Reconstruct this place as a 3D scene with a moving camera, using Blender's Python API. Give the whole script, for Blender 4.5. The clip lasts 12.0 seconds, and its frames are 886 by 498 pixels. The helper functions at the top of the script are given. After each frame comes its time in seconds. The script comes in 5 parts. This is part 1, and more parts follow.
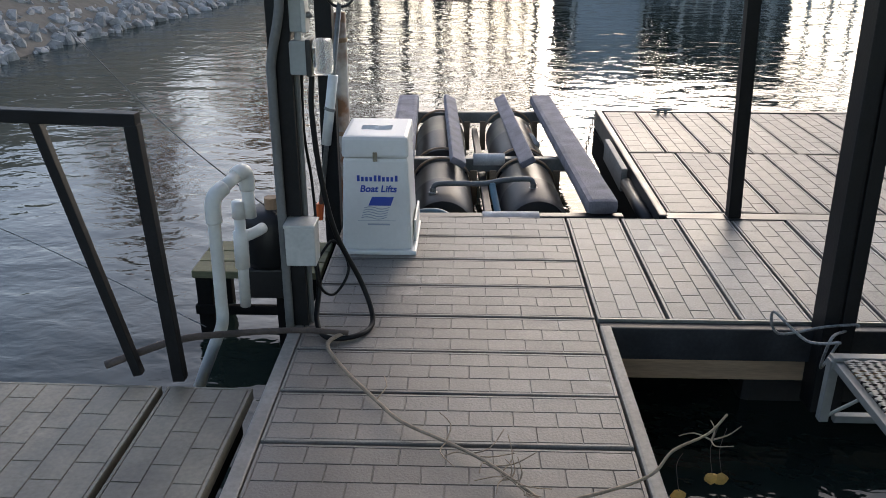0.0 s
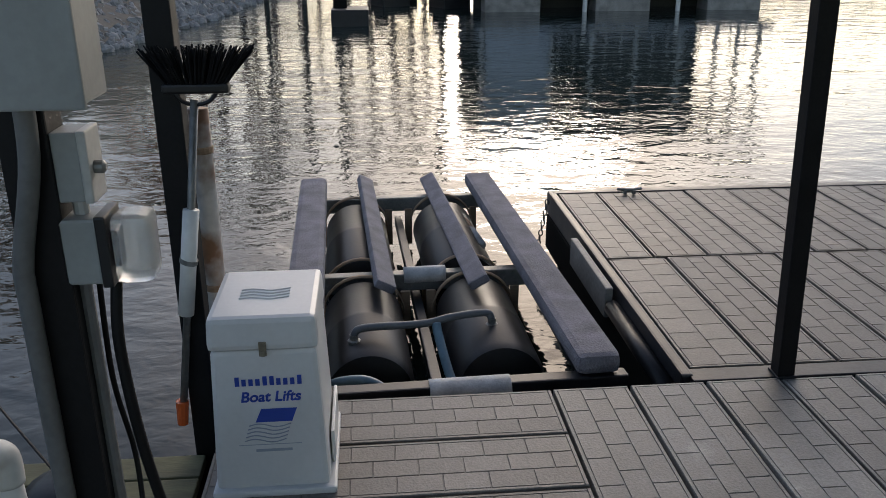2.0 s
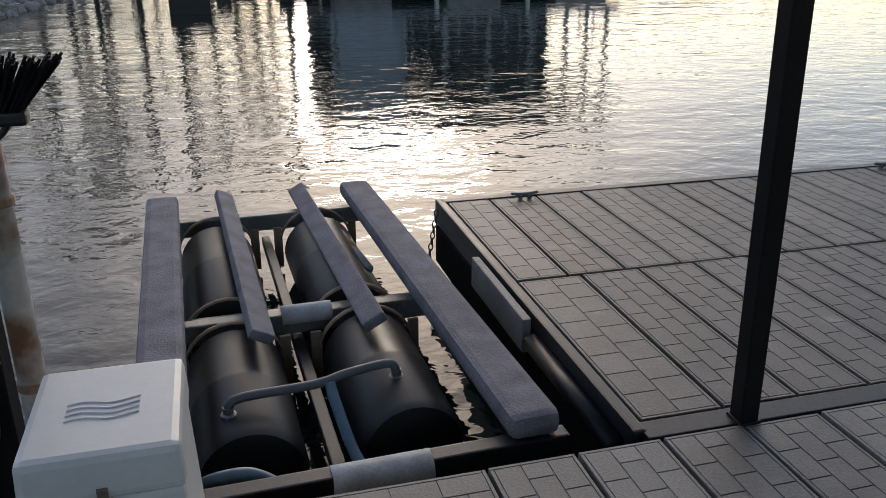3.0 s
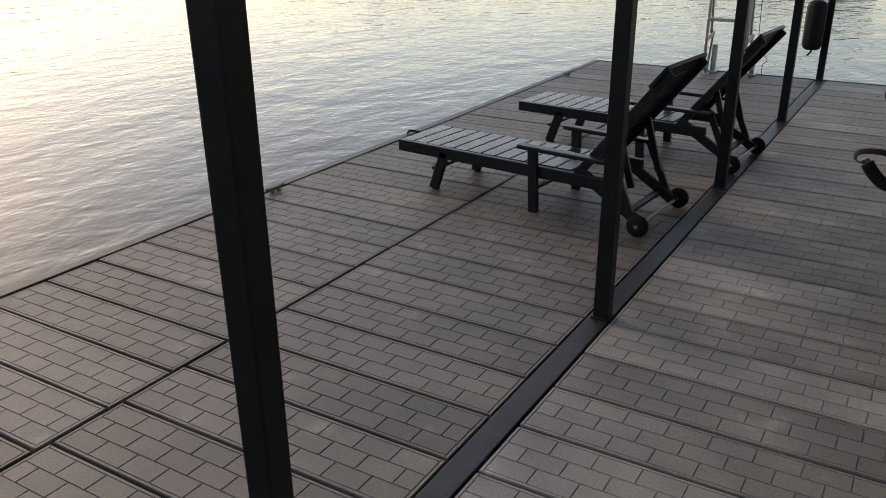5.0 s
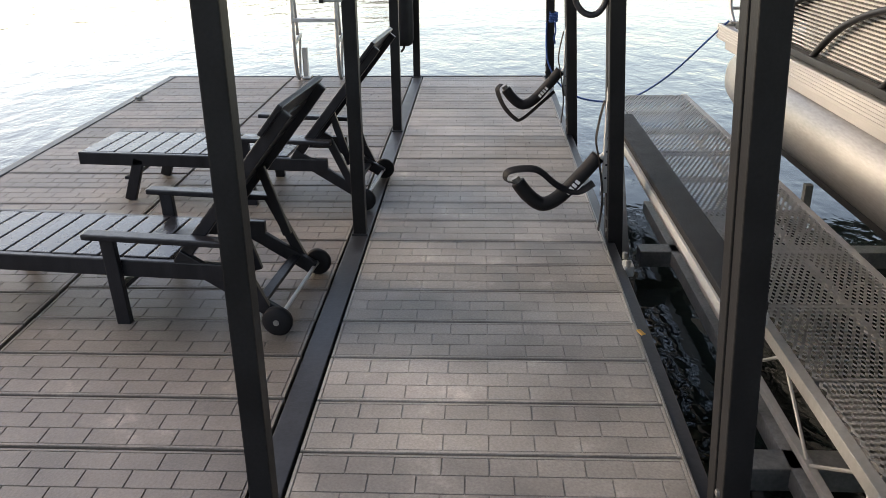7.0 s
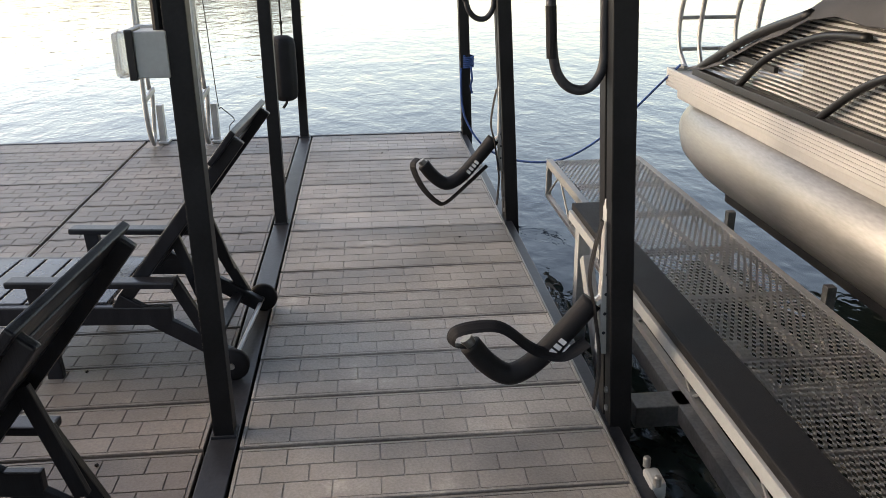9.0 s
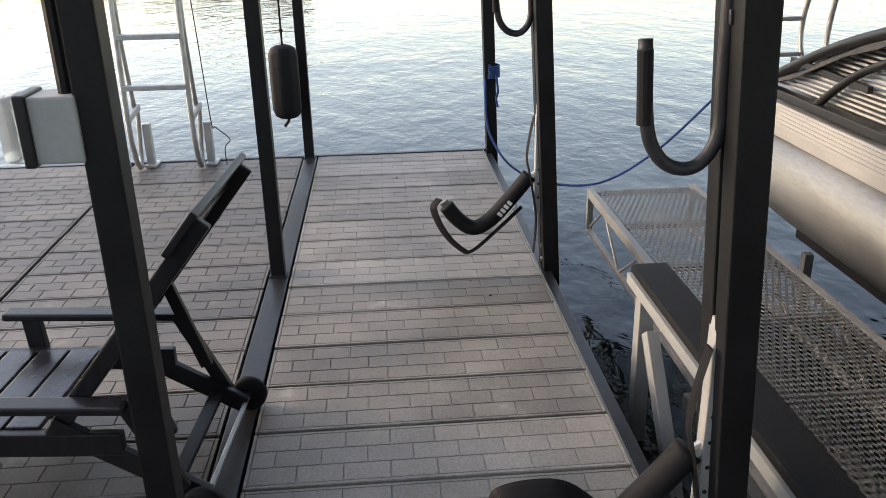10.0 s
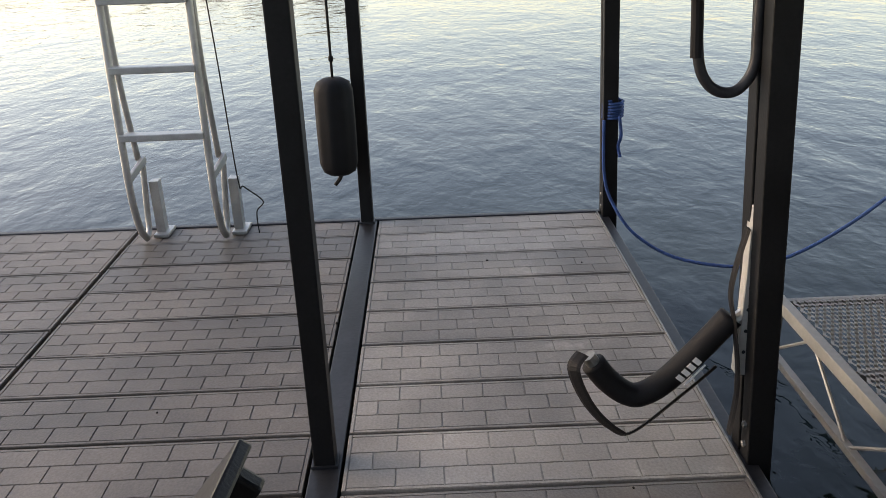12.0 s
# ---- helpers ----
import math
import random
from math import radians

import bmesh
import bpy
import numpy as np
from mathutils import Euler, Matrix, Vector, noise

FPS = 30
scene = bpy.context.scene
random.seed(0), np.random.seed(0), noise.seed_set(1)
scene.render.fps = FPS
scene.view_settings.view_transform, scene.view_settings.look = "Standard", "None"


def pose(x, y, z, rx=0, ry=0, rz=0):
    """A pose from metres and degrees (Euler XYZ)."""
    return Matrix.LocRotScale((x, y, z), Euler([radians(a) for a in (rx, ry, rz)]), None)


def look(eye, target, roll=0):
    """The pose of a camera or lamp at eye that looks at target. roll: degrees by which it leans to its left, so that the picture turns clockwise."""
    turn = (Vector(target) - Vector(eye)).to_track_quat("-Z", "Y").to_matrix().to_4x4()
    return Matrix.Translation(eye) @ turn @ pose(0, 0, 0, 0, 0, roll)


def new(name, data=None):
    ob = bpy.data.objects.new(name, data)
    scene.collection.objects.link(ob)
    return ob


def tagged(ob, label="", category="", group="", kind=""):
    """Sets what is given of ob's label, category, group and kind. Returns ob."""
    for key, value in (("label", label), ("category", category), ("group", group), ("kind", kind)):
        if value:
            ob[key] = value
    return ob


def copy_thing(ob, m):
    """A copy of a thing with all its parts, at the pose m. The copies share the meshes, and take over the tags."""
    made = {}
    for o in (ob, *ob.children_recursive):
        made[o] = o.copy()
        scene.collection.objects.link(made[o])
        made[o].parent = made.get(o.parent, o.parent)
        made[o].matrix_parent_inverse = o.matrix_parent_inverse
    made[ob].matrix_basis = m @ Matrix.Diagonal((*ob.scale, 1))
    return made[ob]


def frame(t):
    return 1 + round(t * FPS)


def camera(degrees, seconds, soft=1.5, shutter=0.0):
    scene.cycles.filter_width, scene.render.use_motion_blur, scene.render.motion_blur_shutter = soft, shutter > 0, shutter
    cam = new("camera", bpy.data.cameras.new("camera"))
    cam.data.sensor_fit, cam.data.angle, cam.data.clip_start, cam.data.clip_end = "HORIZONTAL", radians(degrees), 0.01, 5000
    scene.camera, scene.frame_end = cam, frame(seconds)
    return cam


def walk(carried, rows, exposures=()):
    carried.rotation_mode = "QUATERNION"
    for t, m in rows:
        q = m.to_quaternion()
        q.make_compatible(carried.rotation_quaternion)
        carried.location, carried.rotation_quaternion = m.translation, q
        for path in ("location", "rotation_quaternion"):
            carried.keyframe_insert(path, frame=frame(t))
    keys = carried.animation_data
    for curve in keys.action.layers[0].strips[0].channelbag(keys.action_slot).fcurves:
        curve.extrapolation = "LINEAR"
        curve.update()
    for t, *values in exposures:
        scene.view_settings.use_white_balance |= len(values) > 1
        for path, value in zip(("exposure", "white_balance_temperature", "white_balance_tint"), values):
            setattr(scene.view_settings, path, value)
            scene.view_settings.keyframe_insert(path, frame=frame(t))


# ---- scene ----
cam = camera(56.0, 12.0, soft=0.85)
PATH = [
    (0, (-0.007, 0.341, 1.631), (-0.056, 2.187, 0.861), 0.2),
    (0.5, (-0.101, 0.723, 1.657), (-0.087, 2.595, 0.953), 1.4),
    (1, (-0.05, 1.172, 1.668), (0.045, 3.064, 1.027), -0.3),
    (1.5, (-0.105, 1.584, 1.631), (-0.008, 3.476, 0.991), -0.2),
    (2, (-0.1, 1.96, 1.625), (0.064, 3.827, 0.928), -0.2),
    (2.5, (-0.081, 2.318, 1.59), (0.084, 4.189, 0.901), 0.1),
    (3, (-0.142, 2.675, 1.582), (0.35, 4.471, 0.852), 0.1),
    (3.2, (-0.143, 2.763, 1.581), (0.466, 4.514, 0.831), 0.1),
    (4.8, (0.318, 3.616, 1.666), (1.848, 4.652, 0.901), 0.1),
    (5, (0.402, 3.679, 1.687), (1.996, 4.627, 0.938), -0.1),
    (5.5, (0.666, 3.832, 1.636), (2.412, 4.496, 0.921), -0.6),
    (6, (0.972, 3.965, 1.644), (2.769, 4.474, 0.929), -0.7),
    (6.5, (1.33, 4.144, 1.654), (3.175, 4.373, 0.916), -0.2),
    (7, (1.702, 4.16, 1.626), (3.548, 4.244, 0.862), -0.6),
    (7.2, (1.839, 4.119, 1.619), (3.69, 4.219, 0.868), -1.8),
    (8.8, (3.182, 4.238, 1.606), (5.043, 4.074, 0.893), -0.4),
    (9, (3.367, 4.265, 1.581), (5.229, 4.099, 0.869), -0.5),
    (9.5, (3.783, 4.292, 1.596), (5.644, 4.127, 0.882), -0.7),
    (10, (4.206, 4.244, 1.626), (6.059, 4.115, 0.887), -1.2),
    (10.5, (4.622, 4.333, 1.636), (6.474, 4.259, 0.884), -1.5),
    (11, (5.019, 4.333, 1.635), (6.869, 4.264, 0.879), -1.7),
    (11.5, (5.42, 4.311, 1.643), (7.271, 4.282, 0.886), -2.0),
    (12, (5.84, 4.415, 1.612), (7.691, 4.4, 0.855), -2.1),
]
EXPOSURES = [(0, 1.2, 7000, 13), (0.8, 0.76, 7000, 13), (2.0, 0.52, 7000, 13), (3.0, 0.32, 7000, 13), (5.0, 0.71, 8150, 17), (5.6, 0.99, 8300, 17), (6.5, 1.53, 8400, 17), (7.0, 1.93, 8300, 17), (9.0, 1.83, 8300, 17), (10.0, 1.78, 8200, 17), (12.0, 1.4, 8250, 18)]
walk(cam, [(t, look(e, g, r)) for t, e, g, r in PATH], EXPOSURES)


# ---- world, sun, exposure ----
world = bpy.data.worlds.new("dusk_sky")
scene.world = world
world.use_nodes = True
wn = world.node_tree.nodes
sky = wn.new("ShaderNodeTexSky")
sky.sky_type = "NISHITA"
sky.sun_disc = False
sky.sun_elevation = radians(28)
sky.sun_rotation = radians(12)
sky.air_density, sky.dust_density, sky.ozone_density = 1.0, 1.2, 1.0
wn["Background"].inputs[1].default_value = 0.15
world.node_tree.links.new(sky.outputs[0], wn["Background"].inputs[0])

sun_data = bpy.data.lights.new("sun", "SUN")
sun_data.energy, sun_data.angle, sun_data.color = 0.6, radians(14), (1.0, 0.92, 0.82)
sun = new("sun", sun_data)
sun.matrix_world = look((0, 0, 30), (-math.sin(radians(12)) * 30, -math.cos(radians(12)) * 30, 30 - 30 * math.tan(radians(9))))


# ---- materials ----
def mat(name, col, rough=0.6, metal=0.0, var=0.25, scale=5.0, fine=70.0, bump=0.2, col2=None, stain=0.45, objvar=0.0, stretch=(1, 1, 1), depth=0.003, spec=0.5, island=0.0, spots=0.0):
    m = bpy.data.materials.new(name)
    m.use_nodes = True
    t = m.node_tree
    N, L = t.nodes, t.links
    bsdf = N["Principled BSDF"]
    tc, oi = N.new("ShaderNodeTexCoord"), N.new("ShaderNodeObjectInfo")
    mul = N.new("ShaderNodeMath"); mul.operation = "MULTIPLY"; mul.inputs[1].default_value = 43.0
    add = N.new("ShaderNodeVectorMath"); add.operation = "ADD"
    mp = N.new("ShaderNodeMapping"); mp.inputs["Scale"].default_value = stretch
    L.new(oi.outputs["Random"], mul.inputs[0])
    L.new(tc.outputs["Object"], add.inputs[0]); L.new(mul.outputs[0], add.inputs[1])
    L.new(add.outputs[0], mp.inputs["Vector"])
    n1, n2 = N.new("ShaderNodeTexNoise"), N.new("ShaderNodeTexNoise")
    n1.inputs["Scale"].default_value, n1.inputs["Detail"].default_value = scale, 5
    n2.inputs["Scale"].default_value, n2.inputs["Detail"].default_value = fine, 3
    L.new(mp.outputs[0], n1.inputs["Vector"]); L.new(mp.outputs[0], n2.inputs["Vector"])
    r1 = N.new("ShaderNodeMapRange")
    r1.inputs["From Min"].default_value, r1.inputs["From Max"].default_value = 0.5 - stain / 2, 0.5 + stain / 2
    L.new(n1.outputs[0], r1.inputs["Value"])
    mix = N.new("ShaderNodeMix"); mix.data_type = "RGBA"
    c2 = col2 or tuple(min(1, c * (1 + var)) for c in col)
    c1 = col if col2 else tuple(c * (1 - var) for c in col)
    mix.inputs["A"].default_value, mix.inputs["B"].default_value = (*c1, 1), (*c2, 1)
    L.new(r1.outputs[0], mix.inputs["Factor"])
    hsv = N.new("ShaderNodeHueSaturation")
    val = N.new("ShaderNodeMapRange")
    val.inputs["From Min"].default_value, val.inputs["From Max"].default_value = 0.25, 0.75
    val.inputs["To Min"].default_value, val.inputs["To Max"].default_value = 1 - var * 0.5, 1 + var * 0.5
    L.new(n2.outputs[0], val.inputs["Value"])
    ov = N.new("ShaderNodeMapRange")
    ov.inputs["To Min"].default_value, ov.inputs["To Max"].default_value = 1 - objvar, 1 + objvar
    L.new(oi.outputs["Random"], ov.inputs["Value"])
    pr = N.new("ShaderNodeMath"); pr.operation = "MULTIPLY"
    L.new(val.outputs[0], pr.inputs[0]); L.new(ov.outputs[0], pr.inputs[1])
    if island:
        geo, iv = N.new("ShaderNodeNewGeometry"), N.new("ShaderNodeMapRange")
        iv.inputs["To Min"].default_value, iv.inputs["To Max"].default_value = 1 - island, 1 + island
        L.new(geo.outputs["Random Per Island"], iv.inputs["Value"])
        p2 = N.new("ShaderNodeMath"); p2.operation = "MULTIPLY"
        L.new(pr.outputs[0], p2.inputs[0]); L.new(iv.outputs[0], p2.inputs[1])
        pr = p2
    if spots:
        n3, sp = N.new("ShaderNodeTexNoise"), N.new("ShaderNodeMapRange")
        n3.inputs["Scale"].default_value, n3.inputs["Detail"].default_value, n3.inputs["Roughness"].default_value = 3.2, 6, 0.65
        L.new(mp.outputs[0], n3.inputs["Vector"])
        sp.inputs["From Min"].default_value, sp.inputs["From Max"].default_value = 0.62, 0.74
        sp.inputs["To Min"].default_value, sp.inputs["To Max"].default_value = 1.0, 1.0 + spots
        L.new(n3.outputs[0], sp.inputs["Value"])
        p3 = N.new("ShaderNodeMath"); p3.operation = "MULTIPLY"
        L.new(pr.outputs[0], p3.inputs[0]); L.new(sp.outputs[0], p3.inputs[1])
        pr = p3
    L.new(mix.outputs["Result"], hsv.inputs["Color"]); L.new(pr.outputs[0], hsv.inputs["Value"])
    L.new(hsv.outputs[0], bsdf.inputs["Base Color"])
    rr = N.new("ShaderNodeMapRange")
    rr.inputs["To Min"].default_value, rr.inputs["To Max"].default_value = max(0.02, rough - 0.12), min(1, rough + 0.12)
    L.new(n1.outputs[0], rr.inputs["Value"]); L.new(rr.outputs[0], bsdf.inputs["Roughness"])
    bsdf.inputs["Metallic"].default_value = metal
    bsdf.inputs["Specular IOR Level"].default_value = spec
    if bump:
        b = N.new("ShaderNodeBump")
        b.inputs["Strength"].default_value, b.inputs["Distance"].default_value = bump, depth
        L.new(n2.outputs[0], b.inputs["Height"]); L.new(b.outputs[0], bsdf.inputs["Normal"])
    return m


def water_material():
    m = bpy.data.materials.new("lake_water")
    m.use_nodes = True
    t = m.node_tree
    N, L = t.nodes, t.links
    bsdf = N["Principled BSDF"]
    bsdf.inputs["Base Color"].default_value = (0.012, 0.02, 0.017, 1)
    bsdf.inputs["Roughness"].default_value = 0.03
    bsdf.inputs["IOR"].default_value = 1.333
    tc = N.new("ShaderNodeTexCoord")
    last = None
    for scale, sx, sy, rot, dist, strength in ((0.5, 1.0, 1.7, 10, 0.06, 0.5), (2.1, 1.0, 1.5, -14, 0.026, 0.5), (7.5, 1.0, 1.4, 25, 0.009, 0.5)):
        mp = N.new("ShaderNodeMapping")
        mp.inputs["Scale"].default_value, mp.inputs["Rotation"].default_value = (sx, sy, 1), (0, 0, radians(rot))
        n = N.new("ShaderNodeTexNoise")
        n.inputs["Scale"].default_value, n.inputs["Detail"].default_value, n.inputs["Distortion"].default_value = scale, 2.0, 0.4
        b = N.new("ShaderNodeBump")
        b.inputs["Strength"].default_value, b.inputs["Distance"].default_value = strength, dist
        L.new(tc.outputs["Object"], mp.inputs["Vector"]); L.new(mp.outputs[0], n.inputs["Vector"])
        L.new(n.outputs[0], b.inputs["Height"])
        if last:
            L.new(last.outputs[0], b.inputs["Normal"])
        last = b
    L.new(last.outputs[0], bsdf.inputs["Normal"])
    return m


M_WATER = water_material()
M_DECK = mat("weathered_deck_panel", (0.168, 0.15, 0.132), 0.55, 0, 0.36, 1.6, 110, 0.5, objvar=0.22, stain=0.35, island=0.1, spots=0.5)
M_SUNDECK = mat("brown_weathered_deck_panel", (0.13, 0.113, 0.096), 0.52, 0, 0.38, 1.6, 110, 0.5, objvar=0.2, stain=0.35, island=0.1, spots=0.55)
M_WALK = mat("pale_grey_deck_panel", (0.212, 0.198, 0.18), 0.55, 0, 0.36, 1.6, 110, 0.5, objvar=0.22, stain=0.35, island=0.1, spots=0.5)
M_CONDUIT = mat("dull_grey_conduit", (0.13, 0.13, 0.125), 0.55, 0, 0.25, 6, 60, 0.15)
M_SLAB = mat("textured_deck_slab", (0.16, 0.14, 0.105), 0.5, 0, 0.35, 3.0, 60, 0.6, stain=0.3, spots=0.5)
M_TRIM = mat("grey_deck_trim", (0.24, 0.22, 0.195), 0.6, 0, 0.35, 4, 60, 0.3)
M_JOINT = mat("dark_subframe", (0.012, 0.011, 0.01), 0.9, 0, 0.3, 4, 40, 0.2, spec=0.1)
M_POST = mat("black_painted_steel", (0.009, 0.009, 0.0095), 0.5, 0.0, 0.35, 6, 90, 0.15, spec=0.2)
M_STRIP = mat("scuffed_dark_steel", (0.02, 0.021, 0.024), 0.42, 0.0, 0.5, 7, 60, 0.2, spec=0.35)
M_WHITE = mat("white_fibreglass", (0.66, 0.66, 0.65), 0.4, 0, 0.06, 4, 60, 0.08)
M_PVC = mat("white_pvc", (0.62, 0.61, 0.57), 0.42, 0, 0.1, 7, 50, 0.08)
M_GREYBOX = mat("grey_enclosure_plastic", (0.27, 0.28, 0.27), 0.5, 0, 0.12, 5, 60, 0.1)
M_GREYLT = mat("weathered_light_grey_metal", (0.42, 0.42, 0.4), 0.5, 0.2, 0.15, 5, 60, 0.12)
M_BUNK = mat("grey_bunk_carpet", (0.165, 0.158, 0.18), 0.8, 0, 0.35, 8, 110, 0.9, depth=0.006)
M_TANK = mat("black_polyethylene", (0.011, 0.011, 0.012), 0.45, 0, 0.35, 4, 50, 0.15, spec=0.4)
M_GALV = mat("dull_galvanised_steel", (0.2, 0.2, 0.19), 0.5, 0.6, 0.35, 6, 60, 0.2)
M_TUBE = mat("dull_stained_aluminium", (0.235, 0.232, 0.222), 0.42, 0.65, 0.3, 1.4, 30, 0.15, stretch=(0.5, 1.5, 3))
M_ALU = mat("brushed_aluminium", (0.4, 0.4, 0.39), 0.42, 0.65, 0.15, 4, 40, 0.1, stretch=(0.4, 4, 4))
M_GRATE = mat("galvanised_grating", (0.225, 0.225, 0.215), 0.5, 0.3, 0.2, 3, 40, 0.1)
M_WOODBLK = mat("dark_stained_wood", (0.01, 0.01, 0.012), 0.33, 0, 0.35, 6, 60, 0.2, stretch=(4, 4, 0.6), spec=0.3)
M_SLAT = mat("wet_dark_wood_slat", (0.016, 0.016, 0.019), 0.27, 0, 0.4, 9, 60, 0.15, stain=0.25)
M_WRAP = mat("pale_wrapped_padding", (0.55, 0.53, 0.5), 0.85, 0, 0.25, 10, 90, 0.5)
M_RUBBER = mat("black_rubber", (0.007, 0.007, 0.008), 0.7, 0, 0.25, 8, 80, 0.2, spec=0.2)
M_FABRIC = mat("black_padded_nylon", (0.009, 0.009, 0.01), 0.65, 0, 0.3, 12, 260, 0.35, spec=0.2)
M_WOOD = mat("mossy_timber", (0.12, 0.115, 0.06), 0.8, 0, 0.35, 5, 50, 0.4, stretch=(0.5, 3, 3))
M_OLDWOOD = mat("old_brown_timber", (0.3, 0.2, 0.125), 0.8, 0, 0.3, 4, 40, 0.4, stretch=(0.4, 3, 3))
M_RUST = mat("rusting_painted_pipe", (0.5, 0.48, 0.45), 0.65, 0, 0.3, 5, 30, 0.25, col2=(0.2, 0.1, 0.05), stain=0.16)
M_BLUE = mat("blue_print", (0.02, 0.06, 0.35), 0.5, 0, 0.05, 5, 40, 0)
M_INKGREY = mat("grey_print", (0.32, 0.36, 0.42), 0.5, 0, 0.05, 5, 40, 0)
M_WHITEINK = mat("white_print", (0.7, 0.7, 0.7), 0.6, 0, 0.05, 5, 40, 0)
M_ROPEB = mat("blue_rope", (0.015, 0.06, 0.2), 0.75, 0, 0.3, 20, 300, 0.5)
M_ROPEG = mat("grey_rope", (0.22, 0.22, 0.22), 0.8, 0, 0.5, 60, 300, 0.5)
M_TEALHOSE = mat("teal_grey_hose", (0.09, 0.16, 0.2), 0.5, 0, 0.2, 8, 60, 0.1)
M_GREYHOSE = mat("grey_hose", (0.1, 0.11, 0.12), 0.55, 0, 0.2, 8, 60, 0.1)
M_CABLE = mat("black_cable", (0.008, 0.008, 0.008), 0.55, 0, 0.2, 9, 90, 0.1, spec=0.2)
M_BARK = mat("dark_bark", (0.08, 0.06, 0.05), 0.9, 0, 0.35, 14, 120, 0.5)
M_PALEBARK = mat("pale_dry_wood", (0.27, 0.21, 0.15), 0.85, 0, 0.35, 14, 120, 0.4)
M_LEAF = mat("orange_dry_leaf", (0.5, 0.28, 0.07), 0.7, 0, 0.25, 20, 120, 0.2)
M_RUSTLEAF = mat("rust_orange_foliage", (0.42, 0.15, 0.05), 0.8, 0, 0.35, 3, 30, 0, island=0.4)
M_ORANGE = mat("orange_tape", (0.6, 0.1, 0.02), 0.5, 0, 0.15, 9, 60, 0.1)
M_BRASS = mat("tarnished_latch", (0.25, 0.22, 0.17), 0.45, 0.7, 0.3, 9, 80, 0.1)
M_ROCK = mat("grey_riprap_stone", (0.27, 0.255, 0.235), 0.9, 0, 0.35, 3, 24, 0.5, depth=0.02)
M_EARTH = mat("bank_earth", (0.13, 0.11, 0.085), 0.95, 0, 0.3, 0.6, 8, 0.5, depth=0.03)
M_ROAD = mat("pale_gravel_path", (0.3, 0.27, 0.23), 0.95, 0, 0.2, 0.5, 14, 0.4, depth=0.02)
M_CONC = mat("tan_concrete_wall", (0.3, 0.27, 0.22), 0.85, 0, 0.2, 0.5, 12, 0.3, depth=0.01)
M_WOODS = mat("autumn_woods", (0.075, 0.068, 0.045), 0.95, 0, 0.3, 0.05, 0.7, 0.5, col2=(0.3, 0.13, 0.06), stain=0.25, depth=0.5)
M_FARWOODS = mat("far_bare_woods", (0.05, 0.048, 0.04), 0.95, 0, 0.3, 0.03, 0.5, 0.5, col2=(0.11, 0.09, 0.07), depth=0.5)
M_DOCKGREY = mat("pale_blue_grey_siding", (0.42, 0.46, 0.5), 0.6, 0, 0.1, 1, 20, 0.1)
# near-black: boathouse interior shade put into the colour; also dark poles and fence
M_DOCKDARK = mat("dark_parts_and_bay_shade", (0.05, 0.048, 0.045), 0.8, 0, 0.3, 1, 20, 0.1)
M_CANVAS = mat("charcoal_boat_canvas", (0.045, 0.046, 0.05), 0.8, 0, 0.25, 4, 240, 0.4)
M_CREAM = mat("cream_boat_side", (0.36, 0.355, 0.34), 0.42, 0.0, 0.08, 3, 40, 0.05)
M_ROOF = mat("roof_decking_underside", (0.06, 0.055, 0.05), 0.8, 0, 0.25, 2, 30, 0.2)
M_BED = mat("lake_bed", (0.03, 0.03, 0.022), 0.95, 0, 0.3, 0.5, 6, 0.3)


def clear_material():
    m = bpy.data.materials.new("clear_plastic_cover")
    m.use_nodes = True
    b = m.node_tree.nodes["Principled BSDF"]
    b.inputs["Base Color"].default_value = (0.93, 0.93, 0.9, 1)
    b.inputs["Roughness"].default_value = 0.25
    b.inputs["Transmission Weight"].default_value = 0.75
    b.inputs["IOR"].default_value = 1.3
    return m


M_CLEAR = clear_material()


# ---- mesh helpers ----
def shell(verts, faces, material, name="mesh", smooth=False):
    me = bpy.data.meshes.new(name)
    me.from_pydata(verts, [], faces)
    me.materials.append(material)
    if smooth:
        me.polygons.foreach_set("use_smooth", [True] * len(me.polygons))
    me.update()
    return me


def part(name, bm, material, parent=None, label="", smooth=False):
    """One bmesh as one mesh object, under a thing or a part."""
    if isinstance(bm, bpy.types.Mesh):
        me = bm
    else:
        bmesh.ops.recalc_face_normals(bm, faces=bm.faces)
        me = bpy.data.meshes.new(name)
        bm.to_mesh(me)
        bm.free()
        me.materials.append(material)
        if smooth:
            me.polygons.foreach_set("use_smooth", [True] * len(me.polygons))
    ob = new(name, me)
    if parent:
        ob.parent = parent
    if label:
        ob["label"] = label
    return ob


def thing(name, label, category, at=(0, 0, 0), rz=0, group="", kind=""):
    ob = new(name)
    ob.empty_display_size = 0.1
    ob.matrix_basis = pose(*at, 0, 0, rz)
    return tagged(ob, label, category, group, kind)


def box(c, s, bev=0.0, rot=(0, 0, 0), bm=None, taper=1.0):
    own = bmesh.new()
    bmesh.ops.create_cube(own, size=1)
    for v in own.verts:
        k = taper if v.co.z > 0 else 1.0
        v.co = Vector((v.co.x * s[0] * k, v.co.y * s[1] * k, v.co.z * s[2]))
    if bev:
        bmesh.ops.bevel(own, geom=own.edges[:], offset=bev, segments=2, affect="EDGES", profile=0.6)
    bmesh.ops.transform(own, matrix=pose(*c, *rot), verts=own.verts)
    return join(bm, own)


def join(bm, own):
    if bm is None:
        return own
    tmp = bpy.data.meshes.new("tmp")
    own.to_mesh(tmp)
    own.free()
    bm.from_mesh(tmp)
    bpy.data.meshes.remove(tmp)
    return bm


